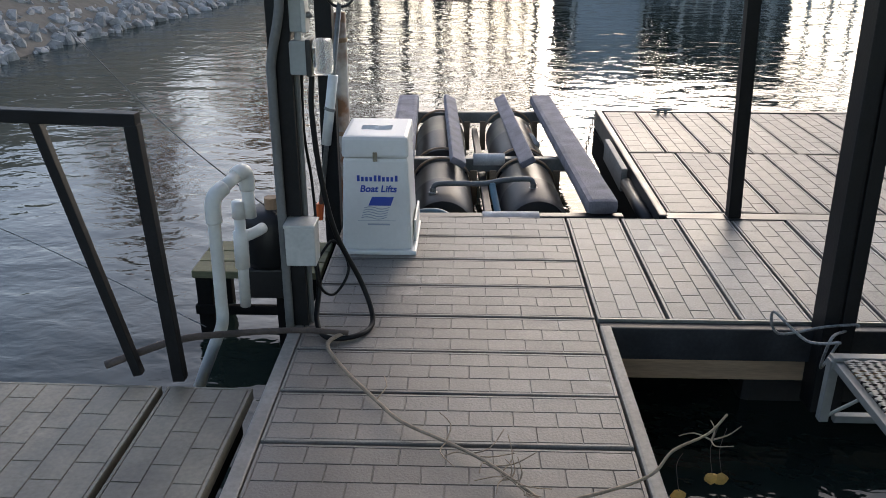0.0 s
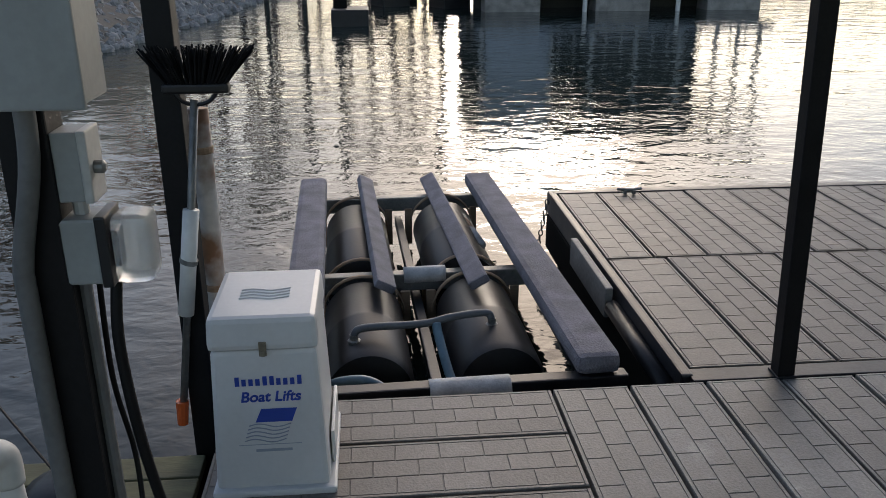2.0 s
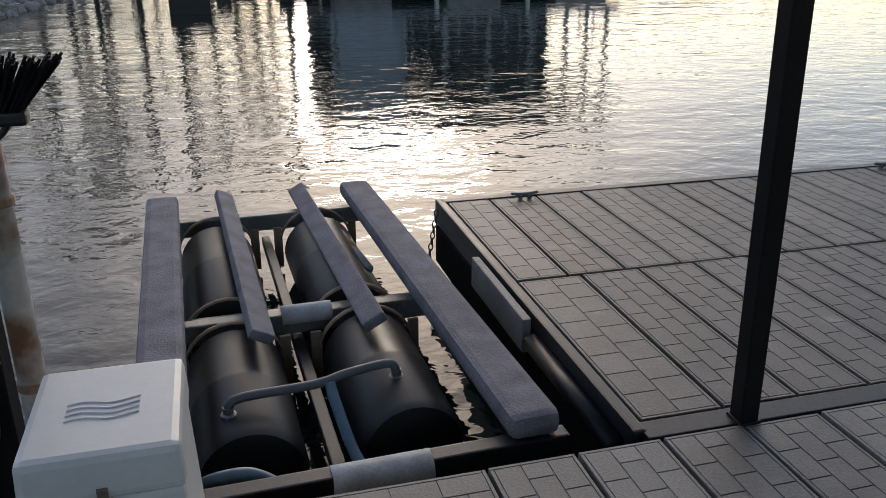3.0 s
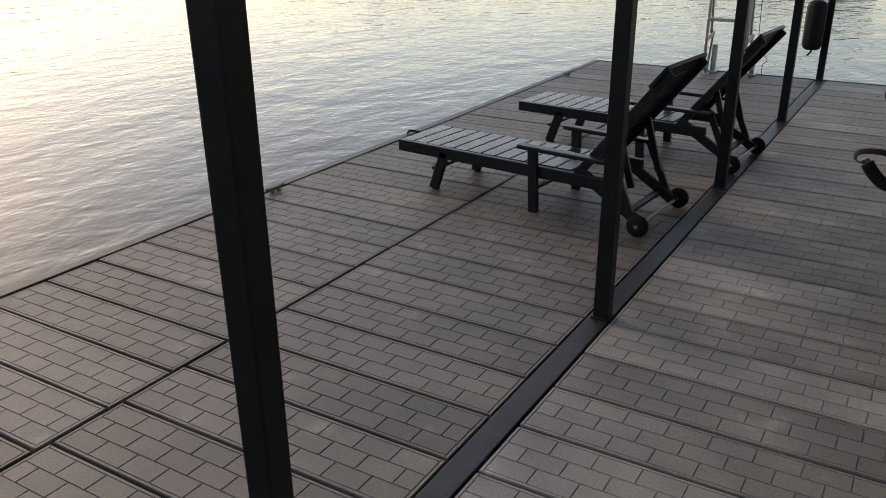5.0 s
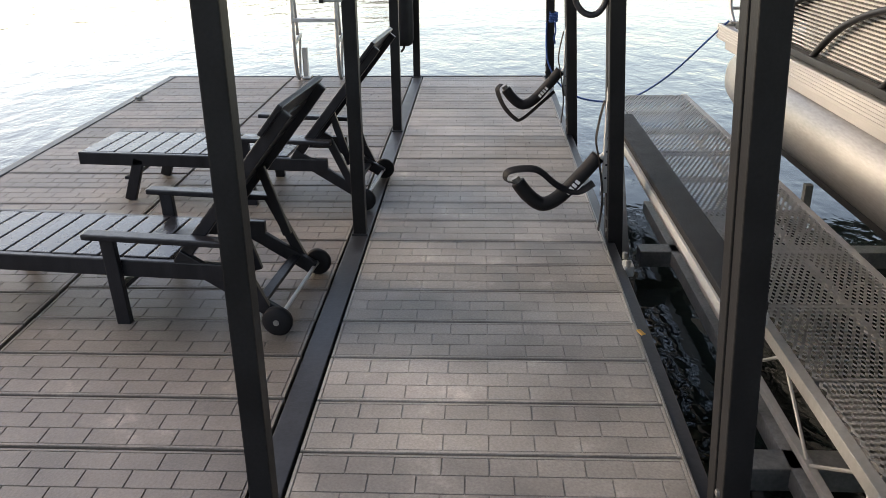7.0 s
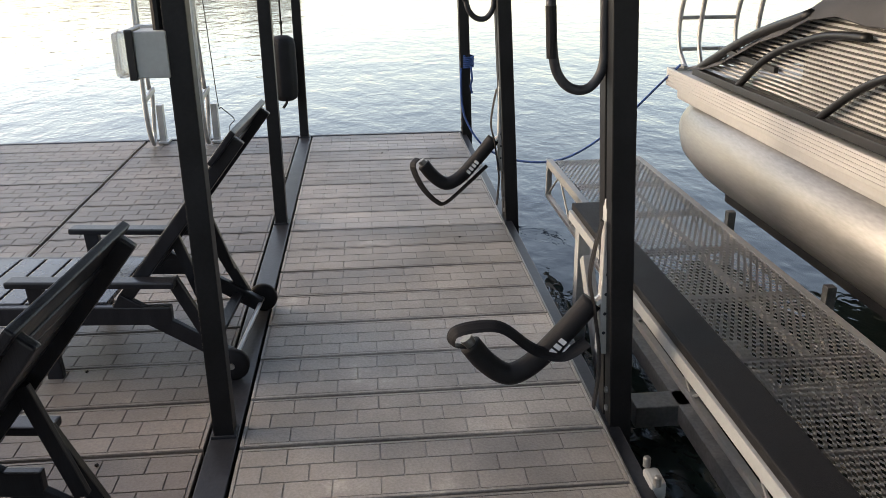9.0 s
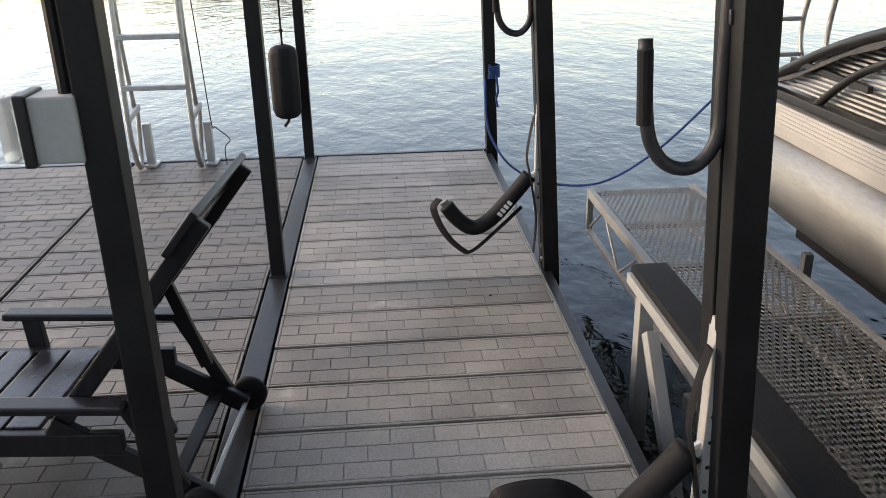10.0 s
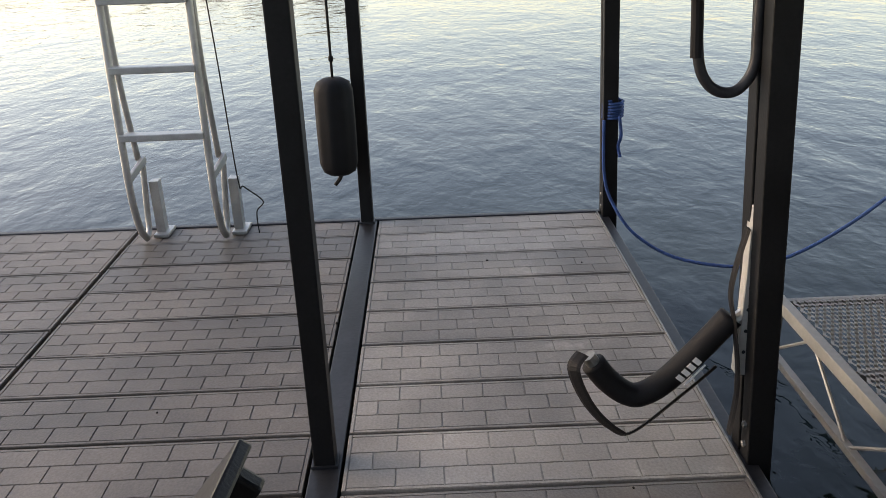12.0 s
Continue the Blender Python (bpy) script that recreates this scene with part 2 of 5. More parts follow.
def beam(p0, p1, w, h, bev=0.0, bm=None, up=(0, 0, 1)):
    """A bar of width w and height h from p0 to p1."""
    p0, p1 = Vector(p0), Vector(p1)
    d = (p1 - p0).normalized()
    side = d.cross(Vector(up))
    side = side.normalized() if side.length > 1e-4 else Vector((1, 0, 0))
    top = side.cross(d)
    own = bmesh.new()
    bmesh.ops.create_cube(own, size=1)
    n = (p1 - p0).length
    for v in own.verts:
        v.co = Vector((v.co.x * w, v.co.y * n, v.co.z * h))
    if bev:
        bmesh.ops.bevel(own, geom=own.edges[:], offset=bev, segments=2, affect="EDGES", profile=0.6)
    m = Matrix((side, d, top)).transposed().to_4x4()
    bmesh.ops.transform(own, matrix=Matrix.Translation((p0 + p1) / 2) @ m, verts=own.verts)
    return join(bm, own)


def smooth_path(pts, k=6):
    pts = [Vector(p) for p in pts]
    out = []
    for i in range(len(pts) - 1):
        a, b, c, d = pts[max(i - 1, 0)], pts[i], pts[i + 1], pts[min(i + 2, len(pts) - 1)]
        for j in range(k):
            t = j / k
            out.append(0.5 * ((2 * b) + (c - a) * t + (2 * a - 5 * b + 4 * c - d) * t * t + (3 * b - a - 3 * c + d) * t ** 3))
    out.append(pts[-1])
    return out


def tube(pts, r, n=10, bm=None, k=6, flat=1.0, cap=True):
    """A pipe along a smooth line; r: one radius or one for each end; flat: squash of one axis."""
    line = smooth_path(pts, k) if k > 1 else [Vector(p) for p in pts]
    r0, r1 = (r, r) if not isinstance(r, tuple) else r
    bm = bm or bmesh.new()
    rings, ref = [], None
    for i, p in enumerate(line):
        d = (line[min(i + 1, len(line) - 1)] - line[max(i - 1, 0)]).normalized()
        if ref is None:
            ref = d.cross(Vector((0, 0, 1)))
            if ref.length < 0.05:
                ref = d.cross(Vector((1, 0, 0)))
        ref = (ref - d * ref.dot(d)).normalized()
        oth = d.cross(ref)
        rad = r0 + (r1 - r0) * i / max(1, len(line) - 1)
        rings.append([bm.verts.new(p + ref * math.cos(a) * rad + oth * math.sin(a) * rad * flat) for a in [2 * math.pi * q / n for q in range(n)]])
    for a, b in zip(rings, rings[1:]):
        for q in range(n):
            bm.faces.new((a[q], a[(q + 1) % n], b[(q + 1) % n], b[q]))
    if cap:
        bm.faces.new(rings[0][::-1])
        bm.faces.new(rings[-1])
    return bm


def lathe(profile, centre, axis="z", n=24, bm=None):
    """A turned shape: profile of (radius, height) pairs round an axis."""
    bm = bm or bmesh.new()
    rings = []
    for r, h in profile:
        ring = []
        for q in range(n):
            a = 2 * math.pi * q / n
            u, v = r * math.cos(a), r * math.sin(a)
            co = {"z": (u, v, h), "y": (u, h, v), "x": (h, u, v)}[axis]
            ring.append(bm.verts.new(Vector(centre) + Vector(co)))
        rings.append(ring)
    for a, b in zip(rings, rings[1:]):
        for q in range(n):
            bm.faces.new((a[q], a[(q + 1) % n], b[(q + 1) % n], b[q]))
    bm.faces.new(rings[0][::-1])
    bm.faces.new(rings[-1])
    return bm


def text_mesh(body, size, material, shear=0.0, offset=0.0):
    cu = bpy.data.curves.new("lettering", "FONT")
    cu.body, cu.size, cu.extrude, cu.shear, cu.offset = body, size, 0.0006, shear, offset
    cu.align_x = "CENTER"
    tmp = bpy.data.objects.new("lettering", cu)
    me = bpy.data.meshes.new_from_object(tmp)
    bpy.data.objects.remove(tmp)
    me.materials.append(material)
    return me


# ---- large structure ----
WATER = -0.45
P = 0.305  # one panel with its gap
X0 = 0.56

water = part("water", box((0, 0, WATER - 0.001), (1600, 1600, 0.002)), M_WATER)
tagged(water, "calm rippled lake water reflecting a pale evening sky", "water", kind="structure")
bed = part("ground", box((0, 0, -3.3), (2400, 2400, 0.5)), M_BED)
tagged(bed, "dark lake bed and ground reaching the horizon", "ground", kind="structure")


def bank():
    """The riprap shore, the path above it and the wall behind."""
    line = [(-7.2, -30), (-7.2, 0), (-6.8, 8), (-6.3, 13.4), (-5.5, 17.4), (-4.4, 26), (-2.8, 50), (1.5, 90), (9, 150)]
    prof = [(0.6, -1.4), (0, WATER), (-0.9, -0.02), (-1.8, 0.32), (-2.1, 0.36)]
    verts, faces = [], []
    for x, y in line:
        for dx, z in prof:
            verts.append((x + dx, y, z))
    n = len(prof)
    for i in range(len(line) - 1):
        for j in range(n - 1):
            a = i * n + j
            faces.append((a, a + 1, a + n + 1, a + n))
    ob = part("bank", shell(verts, faces, M_EARTH, "bank"), None)
    tagged(ob, "earth bank sloping up from the lake shore", "bank", kind="structure")
    verts, faces = [], []
    for x, y in line:
        verts += [(x - 2.0, y, 0.37), (x - 4.0, y, 0.46), (x - 4.0, y, 0.2), (x - 2.0, y, 0.2)]
    for i in range(len(line) - 1):
        for j in range(4):
            a, b = i * 4 + j, i * 4 + (j + 1) % 4
            faces.append((a, b, b + 4, a + 4))
    ob = part("path", shell(verts, faces, M_ROAD, "path"), None)
    tagged(ob, "pale gravel path along the top of the bank", "path", kind="structure")
    verts, faces = [], []
    for x, y in line:
        verts += [(x - 4.0, y, 0.2), (x - 4.0, y, 2.6), (x - 4.4, y, 2.6), (x - 4.4, y, 0.2)]
    for i in range(len(line) - 1):
        for j in range(4):
            a, b = i * 4 + j, i * 4 + (j + 1) % 4
            faces.append((a, b, b + 4, a + 4))
    ob = part("wall_bank", shell(verts, faces, M_CONC, "wall_bank"), None)
    tagged(ob, "long tan concrete retaining wall above the path", "wall", kind="structure")
    # riprap stones
    rng = random.Random(5)
    tmp = bmesh.new()
    bmesh.ops.create_icosphere(tmp, subdivisions=1, radius=1)
    ico_v = [v.co.copy() for v in tmp.verts]
    ico_f = [tuple(v.index for v in f.verts) for f in tmp.faces]
    tmp.free()
    verts, faces = [], []
    for i in range(2600):
        y = 6 + 44 * rng.random() ** 1.5
        for (x0, y0), (x1, y1) in zip(line, line[1:]):
            if y0 <= y <= y1:
                x = x0 + (x1 - x0) * (y - y0) / (y1 - y0)
        u = rng.random()
        px, pz = x + 0.12 - u * 2.05, WATER - 0.04 + u * 0.82
        s = rng.uniform(0.06, 0.17) * (1 + 0.3 * (y > 25))
        sc = Vector((rng.uniform(0.7, 1.3), rng.uniform(0.7, 1.3), rng.uniform(0.5, 0.9))) * s
        rot = Euler((rng.uniform(0, 6), rng.uniform(0, 6), rng.uniform(0, 6))).to_matrix()
        base = len(verts)
        for v in ico_v:
            w = v * rng.uniform(0.72, 1.2)
            verts.append(tuple(rot @ Vector((w.x * sc.x, w.y * sc.y, w.z * sc.z)) + Vector((px, y, pz))))
        faces += [tuple(base + q for q in f) for f in ico_f]
    ob = part("riprap_stones", shell(verts, faces, M_ROCK, "riprap_stones"), None)
    tagged(ob, "loose heap of grey angular riprap stones on the bank", "rocks", kind="stuff")


def woods():
    """Far wooded hills, an uneven ridge round the lake."""
    rng = random.Random(9)
    for name, ang0, ang1, dist, high in (("far_woods", -85, 35, 200, 24), ("near_woods", 14, 140, 60, 14)):
        verts, faces = [], []
        cols, rows = 150, 9
        for i in range(cols + 1):
            a = radians(ang0 + (ang1 - ang0) * i / cols + 90)
            top = high * (0.65 + 0.35 * math.sin(i * 0.13 + 1) * math.cos(i * 0.05)) * rng.uniform(0.8, 1.12)
            for j in range(rows + 1):
                d = dist * (1 + 0.05 * j) + rng.uniform(-1, 1) * dist * 0.015
                verts.append((d * math.cos(a), d * math.sin(a), -1.5 + top * (j / rows) ** 0.8 + rng.uniform(-0.06, 0.06) * top))
        for i in range(cols):
            for j in range(rows):
                q = i * (rows + 1) + j
                faces.append((q, q + 1, q + rows + 2, q + rows + 1))
        ob = part(name, shell(verts, faces, M_FARWOODS if name == "far_woods" else M_WOODS, name), None)
        tagged(ob, "distant hillside of bare brown and rusty autumn woods", "woods", kind="stuff")


bank()
woods()


# ---- deck panels ----
def panel_mesh(w, l, rows, count, name, material=None):
    """A moulded deck panel, w across and l along, with raised brick shapes in running bond; its top is z = 0."""
    verts, faces = [], []

    def raised(x0, x1, y0, y1, z=0.0, low=-0.0042, e=0.0016):
        b = len(verts)
        for zz, k in ((low, 0), (z, e)):
            verts.extend([(x0 + k, y0 + k, zz), (x1 - k, y0 + k, zz), (x1 - k, y1 - k, zz), (x0 + k, y1 - k, zz)])
        faces.append((b + 4, b + 5, b + 6, b + 7))
        for q in range(4):
            faces.append((b + q, b + (q + 1) % 4, b + 4 + (q + 1) % 4, b + 4 + q))

    b = len(verts)
    for zz in (-0.045, -0.0036):
        verts.extend([(-w / 2, -l / 2, zz), (w / 2, -l / 2, zz), (w / 2, l / 2, zz), (-w / 2, l / 2, zz)])
    faces.append((b + 4, b + 5, b + 6, b + 7))
    faces.append((b + 3, b + 2, b + 1, b))
    for q in range(4):
        faces.append((b + q, b + (q + 1) % 4, b + 4 + (q + 1) % 4, b + 4 + q))
    m, g = 0.013, 0.0013
    raised(-w / 2, w / 2, -l / 2, -l / 2 + m)
    raised(-w / 2, w / 2, l / 2 - m, l / 2)
    raised(-w / 2, -w / 2 + m, -l / 2 + m, l / 2 - m)
    raised(w / 2 - m, w / 2, -l / 2 + m, l / 2 - m)
    rw, bl = (w - 2 * m) / rows, (l - 2 * m) / count
    for r in range(rows):
        cuts = [-l / 2 + m] + [-l / 2 + m + bl * (k + (0.5 if r % 2 else 1.0)) for k in range(count)] + [l / 2 - m]
        cuts = sorted(set(min(c, l / 2 - m) for c in cuts))
        for y0, y1 in zip(cuts, cuts[1:]):
            if y1 - y0 > 0.02:
                raised(-w / 2 + m + r * rw + g, -w / 2 + m + (r + 1) * rw - g, y0 + g, y1 - g)
    return shell(verts, faces, material or M_DECK, name)


def lay(me, parent, x, y, rz=0.0):
    rng = random.Random(int(x * 100) * 31 + int(y * 100))
    ob = new("deck_panel", me)
    ob.parent = parent
    ob.matrix_basis = pose(x, y, rng.uniform(-0.002, 0.0015), rng.uniform(-0.12, 0.12), rng.uniform(-0.2, 0.2), rz + rng.uniform(-0.12, 0.12))
    return ob


GAP = 0.015
NEAR_OFF, FAR_OFF = 1.475, 1.417  # first full joint of each row


def decks():
    # gangway running ahead
    fl = part("gangway_deck", box((-0.045, 0.9, -0.1), (1.16, 7.62, 0.09)), M_JOINT)
    tagged(fl, "gangway deck of grey brick-patterned moulded panels", "deck", kind="structure")
    me = panel_mesh(P - GAP, 1.218, 3, 8, "gangway_panel")
    for k in range(25):
        lay(me, fl, -0.054, 4.73 - P * (k + 0.5), 90)
    part("edge_trim", box((-0.695, 0.3, -0.055), (0.055, 6.3, 0.11), 0.008), M_TRIM, fl, "worn grey edge board")
    part("edge_trim", box((0.59, 0.45, -0.06), (0.05, 6.0, 0.12), 0.012), M_TRIM, fl, "worn grey edge board")
    # walkway to the right
    wk = part("walkway_deck", box((5.42, 4.12, -0.1), (9.7, 1.2, 0.09)), M_JOINT)
    tagged(wk, "covered walkway deck of grey brick-patterned moulded panels", "deck", kind="structure")
    me = panel_mesh(P - GAP, 1.222, 3, 8, "walkway_panel", M_WALK)
    for k in range(31):
        lay(me, wk, X0 + P * (k + 0.5), 4.12)
    lay(panel_mesh(0.228 - GAP, 1.222, 2, 8, "walkway_panel", M_WALK), wk, X0 + P * 31 + 0.114, 4.12)
    part("edge_channel", box((5.42, 3.475, -0.085), (9.7, 0.055, 0.15), 0.006), M_STRIP, wk, "dark steel edge channel")
    part("edge_lip", box((5.42, 3.5045, -0.01), (9.7, 0.008, 0.026), 0.002), M_GALV, wk, "thin bright steel lip")
    part("fascia_board", box((5.42, 3.5, -0.215), (9.7, 0.04, 0.11), 0.004), M_OLDWOOD, wk, "brown timber fascia")
    part("post_channel", box((5.7, 4.79, -0.03), (9.14, 0.096, 0.06), 0.004), M_STRIP, wk, "scuffed dark steel channel")
    # sun deck
    sd = part("sun_deck", box((5.7, 6.1, -0.1), (9.1, 2.46, 0.09)), M_JOINT)
    tagged(sd, "open lake deck of grey brick-patterned moulded panels", "deck", kind="structure")
    me = panel_mesh(P - GAP, 1.215, 3, 8, "deck_panel", M_SUNDECK)
    for row, (y, off) in enumerate(((5.456, NEAR_OFF), (6.69, FAR_OFF))):
        k = 0
        while off + P * (k + 1) < 10.24:
            lay(me, sd, off + P * (k + 0.5), y)
            k += 1
        e = 10.243 - off - P * k
        lay(panel_mesh(e - GAP, 1.215, 2, 8, "deck_panel", M_SUNDECK), sd, off + P * k + e / 2, y)
        w = off - 1.15
        if w > 0.06:
            lay(panel_mesh(w - GAP, 1.215, 2, 8, "deck_panel", M_SUNDECK), sd, 1.15 + w / 2, y)
    part("edge_trim", box((5.7, 7.34, -0.07), (9.16, 0.07, 0.15), 0.006), M_STRIP, sd, "dark edge trim")
    part("edge_trim", box((1.12, 6.08, -0.07), (0.05, 2.6, 0.15), 0.01), M_STRIP, sd, "dark edge trim")
    part("edge_trim", box((10.265, 5.42, -0.07), (0.04, 3.92, 0.15), 0.006), M_STRIP, sd, "dark edge trim")
    part("side_board", box((1.11, 6.1, -0.27), (0.04, 2.5, 0.24), 0.01), M_JOINT, sd, "black stained side board")
    part("rub_board", box((1.055, 6.05, -0.08), (0.04, 0.75, 0.16), 0.008), M_TRIM, sd, "weathered grey rub board")
    part("rub_bumper", tube([(1.065, 4.84, -0.09), (1.065, 5.64, -0.09)], 0.04, 12, k=1), M_TANK, sd, "black rubber bumper", smooth=True)
    for x0 in (1.95, 4.3, 7.0, 9.4):
        part("float", box((x0, 6.1, -0.42), (1.6, 2.3, 0.5), 0.04), M_TANK, sd, "black plastic float")
        part("float", box((x0, 4.1, -0.42), (1.4, 1.0, 0.4), 0.04), M_TANK, wk, "black plastic float")
    # side platform
    pf = thing("side_platform", "grey-brown textured deck slabs beside the gangway", "deck", (-0.69, 2.94, 0), 0, kind="structure")
    pf.matrix_basis = pose(-0.75, 2.915, 0, 0, 0, -1)
    for x0, x1 in ((-0.33, -0.01), (-1.6, -0.345), (-3.2, -1.612)):
        sl = part("deck_slab", panel_mesh(x1 - x0 - 0.008, 3.2, max(3, round((x1 - x0) / 0.105)), 18, "deck_slab", M_SLAB), None, pf)
        sl.location = ((x0 + x1) / 2, -1.6, 0)
    part("subframe", box((-1.6, -1.6, -0.12), (3.1, 3.1, 0.1)), M_JOINT, pf)


def roof():
    ob = part("roof", box((4.8, 0.98, 3.32), (11.1, 7.9, 0.12)), M_ROOF)
    tagged(ob, "dark flat roof carried by the steel posts", "roof", kind="structure")
    for x in (-0.7, 1.49, 3.65, 5.84, 8.04, 10.23):
        part("rafter", beam((x, -2.9, 3.2), (x, 4.85, 3.2), 0.08, 0.12), M_POST, ob)


decks()
roof()


# ---- posts ----
def slim_post(x, y, w=0.068, rx=0.0, ry=0.0):
    t = thing("roof_post", "slim square black steel post on the deck channel", "post", (x, y, 0), group="roof posts")
    t.matrix_basis = pose(x, y, 0, rx, ry, 0)
    part("shaft", box((0, 0, 1.58), (w, w, 3.16), 0.005), M_POST, t)
    part("base_plate", box((0, 0, 0.004), (w + 0.012, w + 0.016, 0.012), 0.002), M_STRIP, t)


def wide_post(x, y, w=0.15, d=0.075, label="wide black steel post bolted to the walkway edge", rx=-3.2):
    t = thing("slip_post", label, "post", (x, y, 0), group="slip posts")
    t.matrix_basis = pose(x, y, 0, rx, 0, 0)
    bm = box((-w * 0.27, 0, 1.4), (w * 0.44, d, 3.5), 0.005)
    box((w * 0.27, 0, 1.4), (w * 0.44, d, 3.5), 0.005, bm=bm)
    part("shaft", bm, M_POST, t)
    part("web", box((0, 0, 1.4), (w * 0.2, d * 0.75, 3.48)), M_POST, t)
    for q, z in enumerate((0.05, 0.12)):
        part("bolt", lathe([(0.011, 0), (0.011, 0.008), (0.006, 0.01)], (-w * 0.27 + 0.0, d / 2, z), "y", 8), M_GALV, t)


slim_post(1.5, 4.765, rx=2.6, ry=-3.6)
for x, y in ((3.655, 4.78), (5.845, 4.79), (8.04, 4.793), (10.235, 4.796)):
    slim_post(x, y)
for x in (3.64, 5.83, 8.02):
    wide_post(x, 3.447)
wide_post(1.52, 3.43, 0.13, 0.12)
wide_post(10.235, 3.445, 0.1, 0.08, "black steel corner post wrapped with blue rope", -1.7)


# ---- boat hoist and its control box ----
def hoist():
    t = thing("boat_hoist", "floating boat hoist with carpeted bunks on black tanks", "boat lift", (0.172, 0.013, 0), 2)
    for x0, x1 in ((-0.415, -0.415), (0.795, 0.76)):
        part("bunk", beam((x0, 4.86, 0.0), (x1, 7.78, -0.01), 0.185, 0.09, 0.034), M_BUNK, t, "grey carpeted outer bunk")
    for x0, x1, roll in ((-0.02, -0.05, 28), (0.46, 0.41, -28)):
        up = (math.sin(radians(roll)), 0, math.cos(radians(roll)))
        part("bunk", beam((x0, 5.83, -0.02), (x1, 7.9, -0.03), 0.11, 0.05, 0.014, up=up), M_BUNK, t, "narrow tilted carpeted bunk")
    for y, z in ((4.89, -0.1), (6.2, -0.14), (7.64, -0.14)):
        part("cross_beam", beam((-0.46, y, z), (0.92, y, z), 0.07, 0.1, 0.008), M_GALV if y > 5 else M_STRIP, t)
    part("cross_beam", beam((-0.3, 6.32, -0.17), (0.76, 6.32, -0.17), 0.05, 0.07, 0.006), M_GALV, t)
    for x in (-0.46, 0.17, 0.86):
        part("side_beam", beam((x, 4.9, -0.26), (x, 7.62, -0.26), 0.05, 0.06, 0.006), M_STRIP, t)
    part("wrap", tube([(0.1, 4.89, -0.095), (0.43, 4.89, -0.095)], 0.06, 10, k=4), M_WRAP, t, "pale wrapped bumper pad", smooth=True)
    part("wrap", tube([(0.1, 6.2, -0.11), (0.33, 6.2, -0.11)], 0.048, 10, k=4), M_WRAP, t, "pale wrapped bumper pad", smooth=True)
    r = 0.207
    prof = [(0.02, -0.02), (r * 0.6, -0.018), (r * 0.93, -0.008), (r, 0.02), (r, 0.3), (r * 1.012, 0.31), (r * 1.012, 0.33), (r, 0.34), (r, 0.62), (r * 0.9, 0.65)]
    for x in (-0.13, 0.47):
        for y, k in ((5.25, 1.3), (6.42, 1.65)):
            p2 = [(a, b * k) for a, b in prof]
            tk = part("float_tank", lathe(p2, (x, y, -0.285), "y", 40), M_TANK, t, "black rounded float tank", smooth=True)
            md = tk.modifiers.new("edge", "EDGE_SPLIT")
            md.split_angle = radians(40)
        for y in (6.1, 6.36, 7.56):
            for s in (-1, 1):
                part("bracket", beam((x + s * 0.23, y, -0.16), (x + s * 0.23, y, -0.42), 0.05, 0.02, 0.003, up=(0, 1, 0)), M_OLDWOOD, t, "rusty mounting bracket")
            arc = [(x + 0.222 * math.cos(math.pi * q / 14), y, -0.285 + 0.222 * math.sin(math.pi * q / 14)) for q in range(15)]
            part("tank_strap", tube(arc, 0.016, 6, k=1, flat=0.5), M_OLDWOOD, t, "rusty steel strap over the tank")
    part("air_hose", tube([(-0.19, 5.38, -0.1), (-0.185, 5.38, -0.045), (-0.13, 5.39, -0.025), (0.13, 5.42, -0.035), (0.26, 5.44, -0.02), (0.42, 5.47, -0.02), (0.455, 5.47, -0.045), (0.46, 5.47, -0.1)], 0.018, 10), M_GREYHOSE, t, "grey rubber air hose", smooth=True)
    part("air_hose", tube([(0.19, 5.42, -0.04), (0.2, 5.35, -0.1), (0.24, 5.15, -0.22), (0.33, 5.0, -0.27)], 0.022, 10), M_TEALHOSE, t, "teal air hose", smooth=True)
    part("air_hose", tube([(-0.33, 5.02, -0.12), (-0.25, 5.0, -0.08), (-0.14, 4.99, -0.08), (-0.03, 4.95, -0.14)], 0.024, 10), M_TEALHOSE, t, "teal air hose", smooth=True)
    part("guide_pipe", tube([(0.62, 6.7, -0.14), (0.56, 7.5, -0.14)], 0.028, 10, k=1), M_RUST, t, "yellowed pipe", smooth=True)
    for x, y in ((-0.19, 5.38), (0.46, 5.47)):
        part("hose_fitting", lathe([(0.03, 0), (0.03, 0.02), (0.02, 0.025), (0.02, 0.05)], (x, y, -0.1), "z", 10), M_GALV, t)


